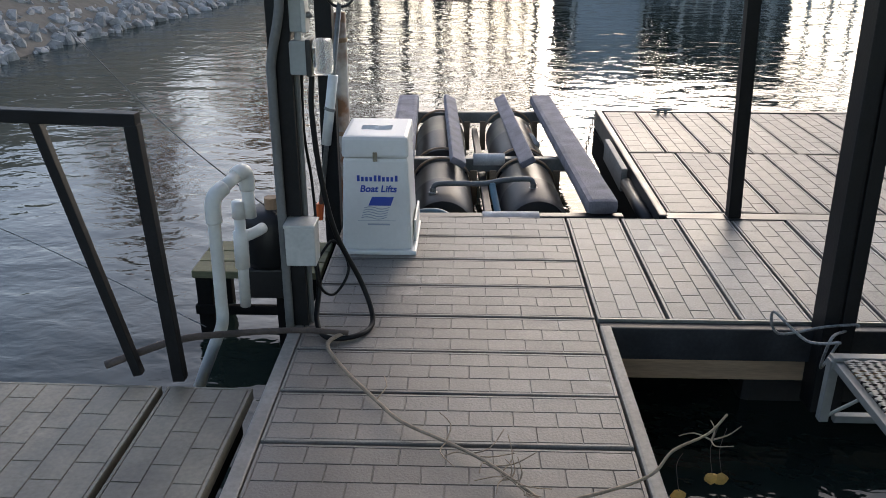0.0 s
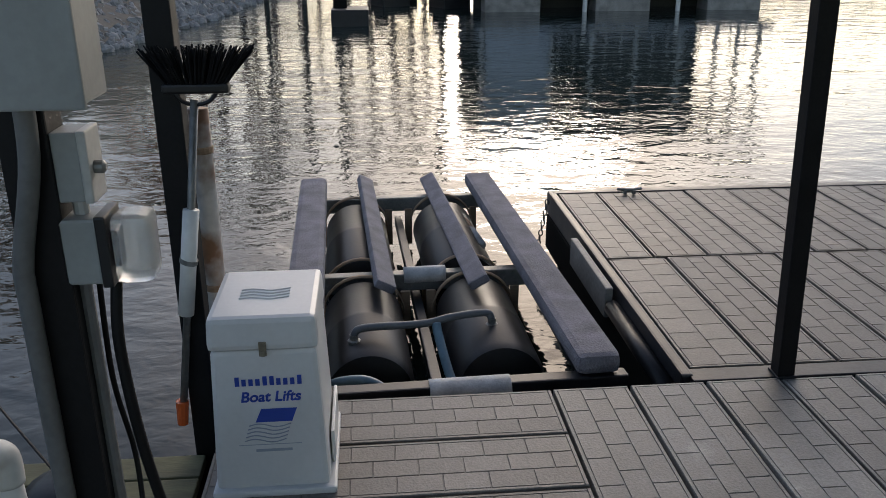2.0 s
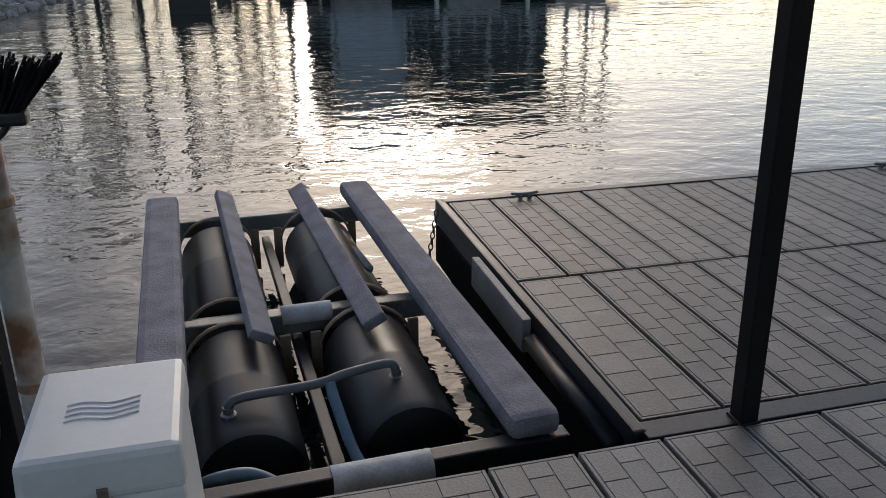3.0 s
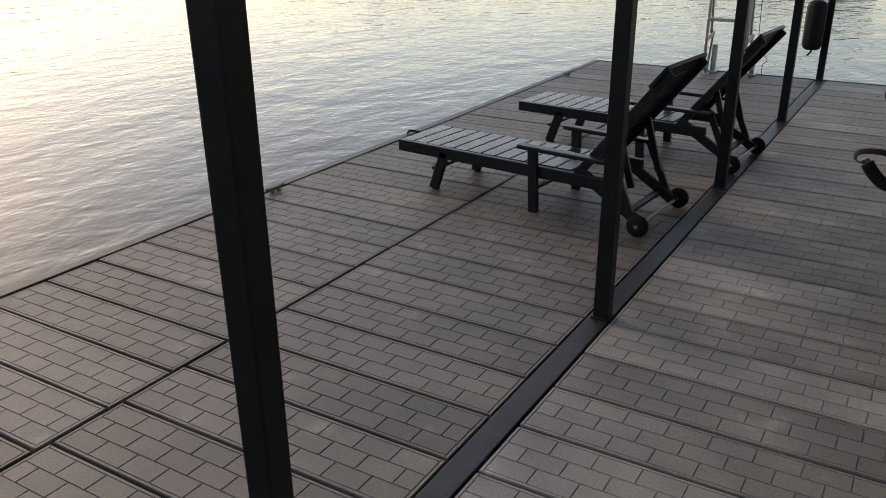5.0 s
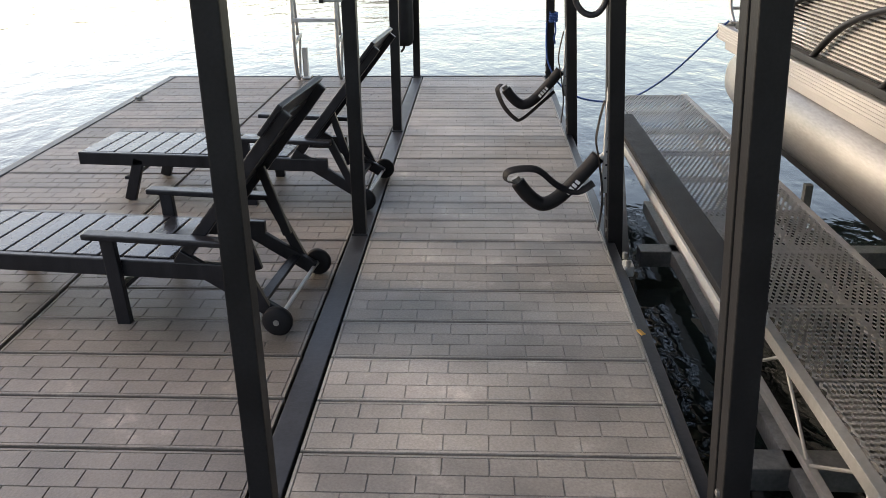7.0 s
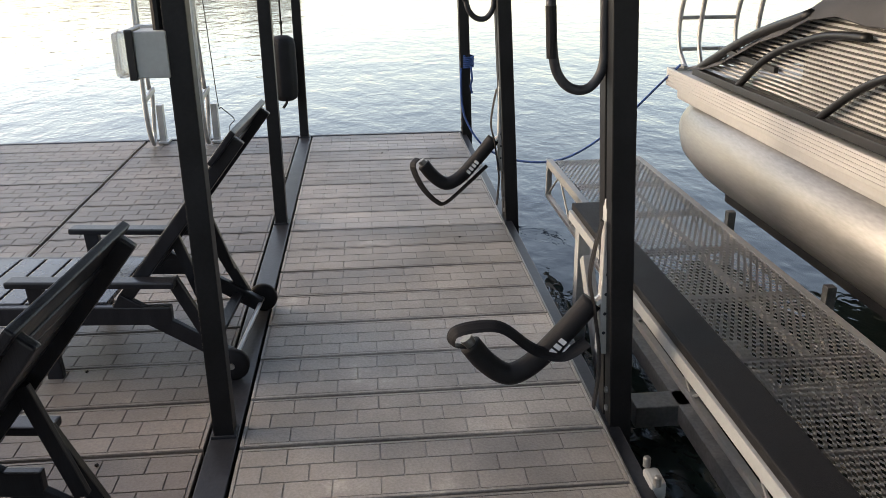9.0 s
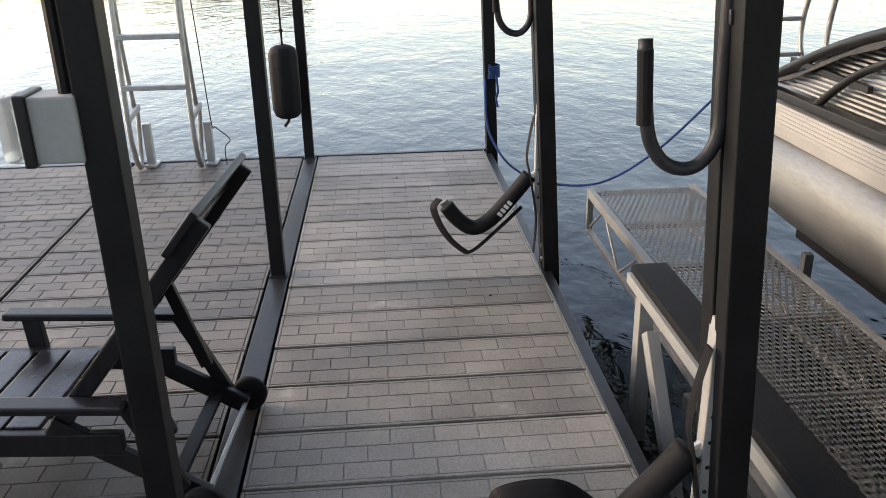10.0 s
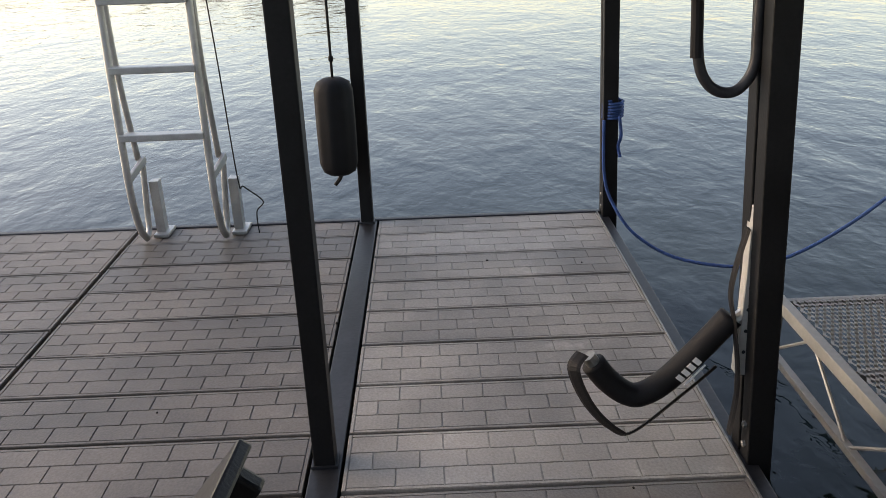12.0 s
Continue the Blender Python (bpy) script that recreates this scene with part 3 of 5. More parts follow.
def control_box():
    x, y = -0.437, 4.385
    t = thing("hoist_control_box", "white fibreglass hoist control box with blue lettering", "control box", (x, y, 0))
    bm = box((0, 0, 0.255), (0.35, 0.41, 0.47), 0.016, taper=0.9)
    part("body", bm, M_WHITE, t)
    part("base_flange", box((0.005, 0.0, 0.012), (0.382, 0.45, 0.024), 0.008), M_WHITE, t)
    part("side_flange", box((0.183, 0.06, 0.075), (0.012, 0.3, 0.13), 0.004), M_WHITE, t)
    part("lid", box((0, 0, 0.545), (0.328, 0.392, 0.105), 0.018, taper=0.97), M_WHITE, t, "white overhanging lid")
    lat = part("latch", box((0, -0.199, 0.5), (0.022, 0.008, 0.045), 0.002), M_BRASS, t, "tarnished metal latch")
    part("catch", box((0, -0.205, 0.488), (0.014, 0.01, 0.018), 0.003), M_BRASS, lat)
    tilt = math.degrees(math.atan(0.0195 / 0.47))

    def front(u, z, lift=0.0016):
        return (u, -0.205 + 0.0195 * ((z - 0.02) / 0.47) * 1.05 - lift, z)

    words = new("lettering", text_mesh("Boat Lifts", 0.047, M_BLUE, 0.18, 0.0012))
    words.parent = t
    words.matrix_basis = pose(*front(0.01, 0.322), 90 - tilt, 0, 0)
    # maker's name as plain strokes of its size
    u = -0.098
    for k in range(10):
        h = 0.03 if k in (0, 4, 5, 9) else 0.022
        stroke = part("maker_stroke", box((u + h * 0.1, 0, h / 2), (0.013, 0.001, h)), M_BLUE, t)
        stroke.matrix_basis = pose(*front(0.01, 0.375, 0.002), -tilt, 0, 0)
        u += 0.0205
    bm = bmesh.new()
    vs = [bm.verts.new(c) for c in ((-0.055, 0, 0), (0.055, 0, 0), (0.072, 0, 0.045), (-0.035, 0, 0.045))]
    bm.faces.new(vs)
    fl = part("emblem", bm, M_BLUE, t, "blue flag-like emblem")
    fl.matrix_basis = pose(*front(0.015, 0.252, 0.002), -tilt, 0, 0)
    for k in range(5):
        z = 0.24 - 0.013 * k
        line = [front(-0.06 - 0.004 * k + 0.025 * q, z + 0.006 * math.sin(q * 1.4), 0.0012) for q in range(6)]
        part("wave_line", tube(line, 0.0022, 4, k=3), M_INKGREY, t)
        line = [(-0.08 + 0.03 * q, -0.05 + 0.022 * k, 0.598 + 0.0) for q in range(6)]
        line = [(a, b + 0.008 * math.sin(i * 1.5), c) for i, (a, b, c) in enumerate(line)]
        if k < 4:
            part("embossed_wave", tube(line, 0.0032, 5, k=3), M_WHITE, t)
    part("print_line", box(front(0.0, 0.175), (0.19, 0.001, 0.002)), M_INKGREY, t)
    part("print_line", box(front(0.01, 0.155), (0.11, 0.001, 0.009)), M_INKGREY, t)


hoist()
control_box()


# ---- service post, boxes and cables ----
def service_post():
    t = thing("service_post", "square black steel post carrying electrical boxes and conduit", "post", (-0.69, 3.45, 0))
    part("shaft", box((0, 0, 1.2), (0.085, 0.085, 4.0), 0.005), M_POST, t)
    part("conduit", tube([(-0.03, -0.062, -0.2), (-0.03, -0.062, 0.5), (-0.03, -0.062, 1.0), (-0.025, -0.062, 1.1), (0.015, -0.062, 1.28), (0.02, -0.062, 1.45)], 0.018, 12), M_CONDUIT, t, "weathered grey plastic conduit", smooth=True)
    part("conduit", tube([(0.05, 0.0, -0.02), (0.05, 0.0, 1.06)], 0.012, 10, k=1), M_CONDUIT, t, "weathered grey metal strut")
    big = thing("breaker_panel", "large grey steel breaker box on the service post", "electrical box", (-0.625, 3.35, 1.38))
    part("enclosure", box((0, 0.03, 0.19), (0.155, 0.13, 0.38), 0.006), M_GREYBOX, big)
    part("cover", box((0, -0.04, 0.19), (0.165, 0.012, 0.39), 0.004), M_GREYBOX, big, "grey box cover")
    sm = thing("switch_box", "small grey switch box on the service post", "electrical box", (-0.625, 3.45, 1.19))
    part("enclosure", box((0.0, 0, 0.065), (0.045, 0.075, 0.125), 0.004), M_GREYBOX, sm)
    part("cover", box((0.03, 0, 0.065), (0.016, 0.08, 0.13), 0.004), M_GREYLT, sm)
    part("knob", lathe([(0.012, 0), (0.012, 0.015), (0.006, 0.02)], (0.038, -0.01, 0.06), "x", 12), M_GALV, sm)
    part("nipple", tube([(0.0, 0, -0.03), (0, 0, 0.004)], 0.014, 10, k=1), M_GREYLT, sm)
    oc = thing("outlet_box", "grey outdoor outlet box with a clear bubble cover", "outlet", (-0.625, 3.45, 1.035))
    part("enclosure", box((0.0, 0, 0.065), (0.07, 0.085, 0.125), 0.006), M_GREYBOX, oc)
    part("gasket", box((0.042, 0, 0.065), (0.02, 0.095, 0.135), 0.004), M_TANK, oc, "black cover gasket")
    part("cover", box((0.088, 0, 0.065), (0.07, 0.09, 0.13), 0.02), M_CLEAR, oc, "cloudy clear bubble cover")
    part("receptacle", box((0.06, 0, 0.065), (0.014, 0.04, 0.07), 0.004), M_TANK, oc)
    jb = thing("junction_box", "grey plastic junction box low on the service post", "junction box", (-0.64, 3.36, 0.31))
    part("body", box((0, 0, 0.08), (0.118, 0.1, 0.16), 0.006), M_GREYLT, jb)
    part("lid", box((0, 0, 0.165), (0.124, 0.106, 0.014), 0.004), M_GREYLT, jb)
    cb = part("power_cable", tube([(-0.58, 3.44, 1.03), (-0.585, 3.42, 0.9), (-0.565, 3.42, 0.65), (-0.52, 3.44, 0.4), (-0.43, 3.5, 0.15), (-0.38, 3.42, 0.02), (-0.43, 3.3, 0.014), (-0.55, 3.28, 0.014), (-0.61, 3.4, 0.03), (-0.61, 3.5, 0.15), (-0.61, 3.42, 0.31)], 0.011, 8), M_CABLE, None, smooth=True)
    tagged(cb, "thick black power cable looping onto the gangway", "cable")
    cb = part("thin_cable", tube([(-0.63, 3.5, 1.05), (-0.635, 3.5, 0.8), (-0.62, 3.52, 0.6), (-0.6, 3.45, 0.44), (-0.6, 3.42, 0.2), (-0.55, 3.5, 0.1), (-0.49, 3.55, 0.2), (-0.55, 3.56, 0.32), (-0.62, 3.5, 0.25), (-0.64, 3.42, 0.3)], 0.006, 8), M_CABLE, None, smooth=True)
    tagged(cb, "thin black cable hanging beside the service post", "cable")


def corner_post():
    t = thing("corner_post", "black steel post at the end of the gangway", "post", (-0.72, 4.62, 0))
    part("shaft", box((0, 0, 1.2), (0.085, 0.085, 4.0), 0.005), M_POST, t)
    p = thing("mooring_pipe", "white pipe with rust bands standing in the water", "pipe", (-0.67, 4.78, 0))
    part("shaft", tube([(0, 0, -1.2), (0.0, 0, 1.1)], 0.035, 16, k=8), M_RUST, p, smooth=True)
    for z in (0.45, 0.95):
        part("band", lathe([(0.037, 0), (0.04, 0.004), (0.04, 0.02), (0.037, 0.024)], (0, 0, z), "z", 16), M_OLDWOOD, p)
    b = thing("push_broom", "upturned push broom with black bristles strapped to a post", "broom", (-0.045, 0.05, 0.04))
    part("handle", tube([(-0.74, 4.5, 0.02), (-0.66, 4.52, 0.6), (-0.585, 4.5, 1.13)], 0.013, 10, k=1), M_GALV, b, "grey metal broom handle", smooth=True)
    part("tip", tube([(-0.742, 4.5, 0.0), (-0.735, 4.5, 0.09)], (0.018, 0.022), 10, k=1), M_ORANGE, b, "bright orange handle end")
    part("sleeve", tube([(-0.685, 4.495, 0.42), (-0.632, 4.5, 0.78)], 0.026, 14, k=1), M_PVC, b, "white plastic sleeve", smooth=True)
    part("sleeve_strap", tube([(-0.66, 4.5, 0.6), (-0.655, 4.5, 0.615)], 0.03, 14, k=1), M_GALV, b)
    part("brace", tube([(-0.65, 4.5, 1.16), (-0.62, 4.5, 1.125), (-0.58, 4.5, 1.115), (-0.54, 4.5, 1.125), (-0.51, 4.5, 1.16)], 0.007, 8), M_TANK, b)
    part("head", box((-0.575, 4.5, 1.165), (0.2, 0.05, 0.03), 0.008), M_TANK, b)
    rng = random.Random(11)
    bm = bmesh.new()
    for i in range(170):
        u, w = rng.uniform(-1, 1), rng.uniform(-1, 1)
        a = (-0.575 + u * 0.09, 4.5 + w * 0.02, 1.178)
        e = (-0.57 + u * 0.165 + rng.uniform(-0.01, 0.01), 4.5 + w * 0.05, 1.285 + rng.uniform(-0.012, 0.008))
        tube([a, e], 0.0032, 4, bm, k=1)
    part("bristles", bm, M_RUBBER, b, "splayed black bristles")


def pump_corner():
    st = thing("timber_step", "mossy green timber step above the water", "step", (-1.055, 4.42, -0.12))
    for k in range(3):
        part("board", box((0.0, -0.2 + 0.14 * k, 0.0), (0.66, 0.13, 0.04), 0.006), M_WOOD, st)
    for x in (-0.28, 0.28):
        for y in (-0.22, 0.12):
            part("leg", box((x, y, -0.25), (0.08, 0.06, 0.46), 0.005), M_JOINT, st)
    part("rail", box((0, -0.25, -0.2), (0.66, 0.03, 0.05), 0.004), M_JOINT, st)
    pm = thing("water_pump", "dark green pump housing beside the white pipes", "pump", (-0.855, 3.72, 0.0))
    part("housing", lathe([(0.05, -0.14), (0.1, -0.13), (0.115, -0.1), (0.115, 0.08), (0.1, 0.11), (0.06, 0.13)], (0, 0, 0.28), "z", 20), M_TANK, pm, smooth=True)
    part("bracket", box((0, 0.0, 0.07), (0.2, 0.14, 0.14), 0.01), M_TANK, pm)
    part("support", box((0.04, 0, -0.2), (0.06, 0.06, 0.45), 0.004), M_JOINT, pm)
    part("port", tube([(0.02, -0.02, 0.41), (0.02, -0.02, 0.46)], 0.03, 12, k=1), M_OLDWOOD, pm, "rusty port cap")
    pp = thing("pvc_pipework", "white plastic pipework rising from the water", "pipe", (-0.05, 0, 0.02))
    r = 0.025
    part("riser", tube([(-1.22, 3.55, -0.6), (-1.0, 3.38, -0.12), (-0.935, 3.33, 0.02), (-0.925, 3.32, 0.14), (-0.915, 3.31, 0.5)], r, 16), M_PVC, pp, smooth=True)
    part("elbow", tube([(-0.915, 3.31, 0.47), (-0.914, 3.31, 0.54), (-0.905, 3.33, 0.575), (-0.885, 3.37, 0.59)], r * 1.25, 16), M_PVC, pp, smooth=True)
    part("cross_pipe", tube([(-0.895, 3.35, 0.585), (-0.845, 3.46, 0.62)], r, 16, k=1), M_PVC, pp, smooth=True)
    part("elbow", tube([(-0.855, 3.44, 0.615), (-0.838, 3.475, 0.625), (-0.828, 3.5, 0.6), (-0.828, 3.5, 0.54)], r * 1.25, 16), M_PVC, pp, smooth=True)
    part("drop_pipe", tube([(-0.828, 3.5, 0.56), (-0.828, 3.51, 0.42)], r, 16, k=1), M_PVC, pp, smooth=True)
    part("drop_pipe", tube([(-0.88, 3.5, 0.02), (-0.87, 3.5, 0.44)], r * 0.9, 16, k=1), M_PVC, pp, smooth=True)
    part("coupling", tube([(-0.877, 3.5, 0.2), (-0.873, 3.5, 0.36)], r * 1.22, 16, k=1), M_PVC, pp, smooth=True)
    part("cap", tube([(-0.871, 3.5, 0.42), (-0.869, 3.5, 0.49)], r * 1.15, 16, k=1), M_PVC, pp, smooth=True)
    part("tee", tube([(-0.873, 3.5, 0.33), (-0.82, 3.53, 0.345), (-0.8, 3.58, 0.345)], r * 0.95, 14), M_PVC, pp, smooth=True)
    rl = thing("handrail", "black square-tube handrail frame on the side platform", "railing", (-0.06, -0.02, 0.0))
    part("post", beam((-0.985, 2.99, 0.0), (-1.03, 2.99, 0.96), 0.045, 0.045, 0.004, up=(0, 1, 0)), M_POST, rl)
    part("brace", beam((-1.15, 3.02, 0.0), (-1.37, 3.03, 0.96), 0.035, 0.035, 0.004, up=(0, 1, 0)), M_POST, rl)
    part("top_rail", beam((-1.01, 2.99, 0.975), (-2.2, 3.08, 0.985), 0.045, 0.045, 0.004), M_POST, rl)
    part("post", beam((-2.15, 3.08, 0.0), (-2.16, 3.08, 0.96), 0.045, 0.045, 0.004, up=(0, 1, 0)), M_POST, rl)
    ln = part("guy_line", tube([(-2.9, 6.5, 0.75), (-1.6, 4.6, 0.55), (-0.68, 3.5, 0.38)], 0.0035, 5), M_CABLE, None)
    tagged(ln, "thin dark line stretched over the water to the post", "rope")
    ln = part("shore_line", tube([(-2.6, 3.3, 0.8), (-1.9, 3.6, 0.3), (-1.2, 3.75, -0.2)], 0.0025, 5), M_ROPEG, None)
    tagged(ln, "thin grey line slanting into the water", "rope")


def branch():
    rng = random.Random(21)
    t = thing("fallen_branch", "bare forked branch lying across the gangway", "branch", (-0.035, -0.02, 0))
    part("thick_limb", tube([(-1.3, 3.03, 0.03), (-1.05, 3.1, 0.1), (-0.85, 3.2, 0.08), (-0.62, 3.27, 0.06), (-0.43, 3.31, 0.03)], (0.016, 0.011), 8), M_BARK, t, "dark thick end of the branch", smooth=True)
    part("thin_limb", tube([(-0.45, 3.31, 0.03), (-0.5, 3.22, 0.025), (-0.42, 3.06, 0.02), (-0.27, 2.84, 0.02), (-0.17, 2.7, 0.03), (-0.02, 2.6, 0.025), (0.12, 2.48, 0.03), (0.29, 2.3, 0.02)], (0.009, 0.005), 7), M_PALEBARK, t, smooth=True)
    part("thin_limb", tube([(0.25, 2.3, 0.02), (0.45, 2.36, 0.03), (0.6, 2.42, 0.05), (0.68, 2.5, 0.08), (0.82, 2.62, 0.06), (0.9, 2.7, 0.08)], (0.006, 0.004), 7), M_PALEBARK, t, smooth=True)
    spine = [(-0.27, 2.84), (-0.02, 2.6), (0.05, 2.54), (0.12, 2.48), (0.18, 2.42), (0.22, 2.36), (0.2, 2.4), (0.15, 2.45), (0.84, 2.64)]
    for k in range(26):
        x, y = spine[min(len(spine) - 1, int(rng.random() ** 0.7 * len(spine)))] if k > 8 else spine[k]
        a = rng.uniform(0, 6.28)
        n = rng.uniform(0.05, 0.16)
        mid = (x + math.cos(a) * n * 0.5, y + math.sin(a) * n * 0.5, 0.03 + rng.uniform(0, 0.02))
        end = (x + math.cos(a + 0.4) * n, y + math.sin(a + 0.4) * n, 0.02 + rng.uniform(0, 0.05))
        part("twig", tube([(x, y, 0.022), mid, end], (0.0032, 0.0014), 5, k=3), M_PALEBARK, t)
    for x, y, z in ((0.845, 2.6, -0.1), (0.875, 2.6, -0.1), (0.7, 2.46, -0.06)):
        bm = bmesh.new()
        bmesh.ops.create_icosphere(bm, subdivisions=2, radius=0.024)
        for v in bm.verts:
            v.co = Vector((v.co.x * rng.uniform(0.8, 1.2), v.co.y * 0.35, v.co.z * rng.uniform(0.75, 1.1))) + Vector((x, y, z))
        part("leaf", bm, M_LEAF, t, "shrivelled orange leaf")
        part("stalk", tube([(x, y, z + 0.02), (x - 0.01, y + 0.02, z + 0.1), (x + 0.01, y + 0.04, 0.07)], 0.0012, 4), M_BARK, t)


service_post()
corner_post()
pump_corner()
branch()


# ---- sun loungers ----
def lounger():
    t = thing("sun_lounger", "dark-stained slatted wooden sun lounger with raised back", "sun lounger", group="sun loungers")
    W, S = 0.53, 0.29
    for s in (-1, 1):
        x = s * (W / 2 - 0.016)
        part("side_rail", beam((x, 0.22, S - 0.045), (x, 1.73, S - 0.035), 0.032, 0.075, 0.006), M_WOODBLK, t)
        leg = part("front_leg", beam((x, 1.36, S - 0.03), (x, 1.45, 0.0), 0.032, 0.065, 0.005, up=(0, 1, 0)), M_WOODBLK, t)
        part("arm_leg", beam((x + s * 0.03, 0.68, 0.0), (x + s * 0.03, 0.7, 0.4), 0.032, 0.06, 0.005, up=(0, 1, 0)), M_WOODBLK, t)
        part("armrest", beam((x + s * 0.04, 0.18, 0.39), (x + s * 0.04, 0.79, 0.4), 0.065, 0.026, 0.007), M_WOODBLK, t)
        part("wheel_leg", beam((x, 0.42, S + 0.02), (x, 0.0, 0.055), 0.03, 0.062, 0.005), M_WOODBLK, t)
        part("arm_strut", beam((x + s * 0.02, 0.2, 0.4), (x + s * 0.02, 0.06, 0.1), 0.026, 0.045, 0.004), M_WOODBLK, t)
        wh = part("wheel", lathe([(0.02, -0.018), (0.055, -0.017), (0.063, -0.01), (0.063, 0.01), (0.055, 0.017), (0.02, 0.018)], (x + s * 0.06, 0.0, 0.063), "x", 24), M_RUBBER, t, "black wheel", smooth=True)
        part("hub", lathe([(0.012, -0.024), (0.012, 0.024)], (x + s * 0.06, 0, 0.063), "x", 10), M_GALV, wh)
        part("back_rail", beam((x * 0.96, 0.43, S - 0.03), (x * 1.02, -0.09, 0.915), 0.028, 0.05, 0.006), M_WOODBLK, t)
        part("back_prop", beam((x * 0.8, 0.2, 0.56), (x * 0.8, 0.1, 0.24), 0.022, 0.04, 0.004), M_WOODBLK, t)
    for k in range(12):
        y = 1.68 - 0.106 * k
        if y > 0.36:
            part("slat", box((0, y, S - 0.008), (W - 0.066, 0.096, 0.018), 0.004), M_SLAT, t)
    d = Vector((0, -0.09 - 0.43, 0.915 - S + 0.03)).normalized()
    nrm = Vector((0, d.z, -d.y))
    for k in range(8):
        p = Vector((0, 0.43, S - 0.03)) + d * (0.1 + 0.088 * k) + nrm * 0.018
        ob = part("back_slat", beam(p - d * 0.04, p + d * 0.04, W - 0.02, 0.018, 0.004), M_WOODBLK, t)
    part("head_board", beam(Vector((0, -0.075, 0.9)) - d * 0.11 + nrm * 0.024, Vector((0, -0.075, 0.9)) + d * 0.04 + nrm * 0.024, W + 0.05, 0.022, 0.005), M_WOODBLK, t)
    part("axle", tube([(-W / 2 - 0.04, 0, 0.063), (W / 2 + 0.04, 0, 0.063)], 0.009, 10, k=1), M_ALU, t, "bare metal axle")
    part("stretcher", beam((-W / 2 + 0.03, 0.09, 0.11), (W / 2 - 0.03, 0.09, 0.11), 0.045, 0.018, 0.003), M_WOODBLK, t)
    part("stretcher", beam((-W / 2 + 0.03, 1.46, 0.13), (W / 2 - 0.03, 1.46, 0.13), 0.035, 0.02, 0.003), M_WOODBLK, t)
    part("stretcher", beam((-W / 2 + 0.03, 0.715, 0.13), (W / 2 - 0.03, 0.715, 0.13), 0.035, 0.02, 0.003), M_WOODBLK, t)
    part("end_rail", beam((-W / 2 + 0.03, 1.72, S - 0.035), (W / 2 - 0.03, 1.72, S - 0.035), 0.025, 0.06, 0.005), M_WOODBLK, t)
    return t


first = lounger()
first.matrix_basis = pose(5.008, 4.948, 0.0, 0, 0, -5)
copy_thing(first, pose(6.52, 4.788, 0.0, 0, 0, -4.3))


# ---- deck fittings ----
def cleat(x, y, rz=0):
    t = thing("dock_cleat", "small galvanised cleat on the deck edge", "cleat", (x, y, 0.002), rz, group="dock cleats")
    for s in (-0.03, 0.03):
        part("foot", box((s, 0, 0.012), (0.022, 0.035, 0.024), 0.004), M_GALV, t)
    part("bar", tube([(-0.085, 0, 0.034), (-0.03, 0, 0.028), (0.03, 0, 0.028), (0.085, 0, 0.034)], 0.01, 8), M_GALV, t, smooth=True)


for cx in (1.635, 4.29, 5.95, 9.15):
    cleat(cx, 7.262)
rp = part("cleat_rope", tube([(5.87, 7.262, 0.03), (5.95, 7.29, 0.05), (6.01, 7.24, 0.03), (6.07, 7.16, 0.012), (6.2, 7.14, 0.012), (6.15, 7.22, 0.012)], 0.009, 7), M_RUBBER, None, smooth=True)
tagged(rp, "short dark rope tied round a deck cleat", "rope")


def chain():
    t = thing("hanging_chain", "rusty chain hanging at the deck corner", "chain", (1.1, 7.15, 0))
    for k in range(9):
        ring = [(0.013 * math.cos(a), 0, 0.022 * math.sin(a)) for a in [2 * math.pi * q / 10 for q in range(11)]]
        ob = part("link", tube(ring, 0.005, 5, k=1), M_GALV, t)
        ob.matrix_basis = pose(-0.03 - 0.006 * k, 0.1, -0.04 - 0.036 * k, 0, 0, 90 * (k % 2))


def ladder():
    t = thing("swim_ladder", "raised aluminium swim ladder on the deck end", "ladder", (10.07, 0, 0))
    for y in (5.97, 5.545):
        part("rail", tube([(-0.02, y, 0.02), (-0.09, y, 0.1), (-0.13, y, 0.24), (-0.14, y, 0.4), (-0.13, y, 0.7), (-0.1, y, 1.2), (-0.06, y, 1.8)], 0.019, 12), M_ALU, t, smooth=True)
        part("hook", tube([(-0.02, y, 0.02), (0.03, y, 0.05), (0.05, y, 0.15), (0.05, y - 0.02, 0.42)], 0.016, 10), M_ALU, t, smooth=True)
        part("hinge_arm", beam((-0.14, y, 0.38), (0.06, y - 0.03, 0.44), 0.02, 0.04, 0.004), M_ALU, t)
        part("rail", tube([(0.05, y, 0.44), (-0.03, y, 1.0), (0.0, y, 1.8)], 0.016, 10), M_ALU, t, smooth=True)
        part("bracket", box((0.1, y - 0.05, 0.16), (0.06, 0.05, 0.3), 0.004), M_ALU, t)
        part("bracket_foot", box((0.1, y - 0.06, 0.012), (0.15, 0.08, 0.02), 0.004), M_ALU, t)
    for z in (0.605, 0.935, 1.26):
        part("rung", beam((-0.11 - 0.02 * (z < 0.7), 5.97, z), (-0.11 - 0.02 * (z < 0.7), 5.55, z), 0.07, 0.035, 0.005), M_ALU, t)
    rp = part("ladder_line", tube([(10.07, 5.52, 1.9), (10.05, 5.47, 1.0), (9.99, 5.43, 0.36), (10.02, 5.41, 0.3), (10.07, 5.33, 0.2), (10.07, 5.37, 0.14), (10.07, 5.37, 0.02)], 0.0035, 6), M_CABLE, None, smooth=True)
    tagged(rp, "thin dark cord hanging from the ladder", "rope")


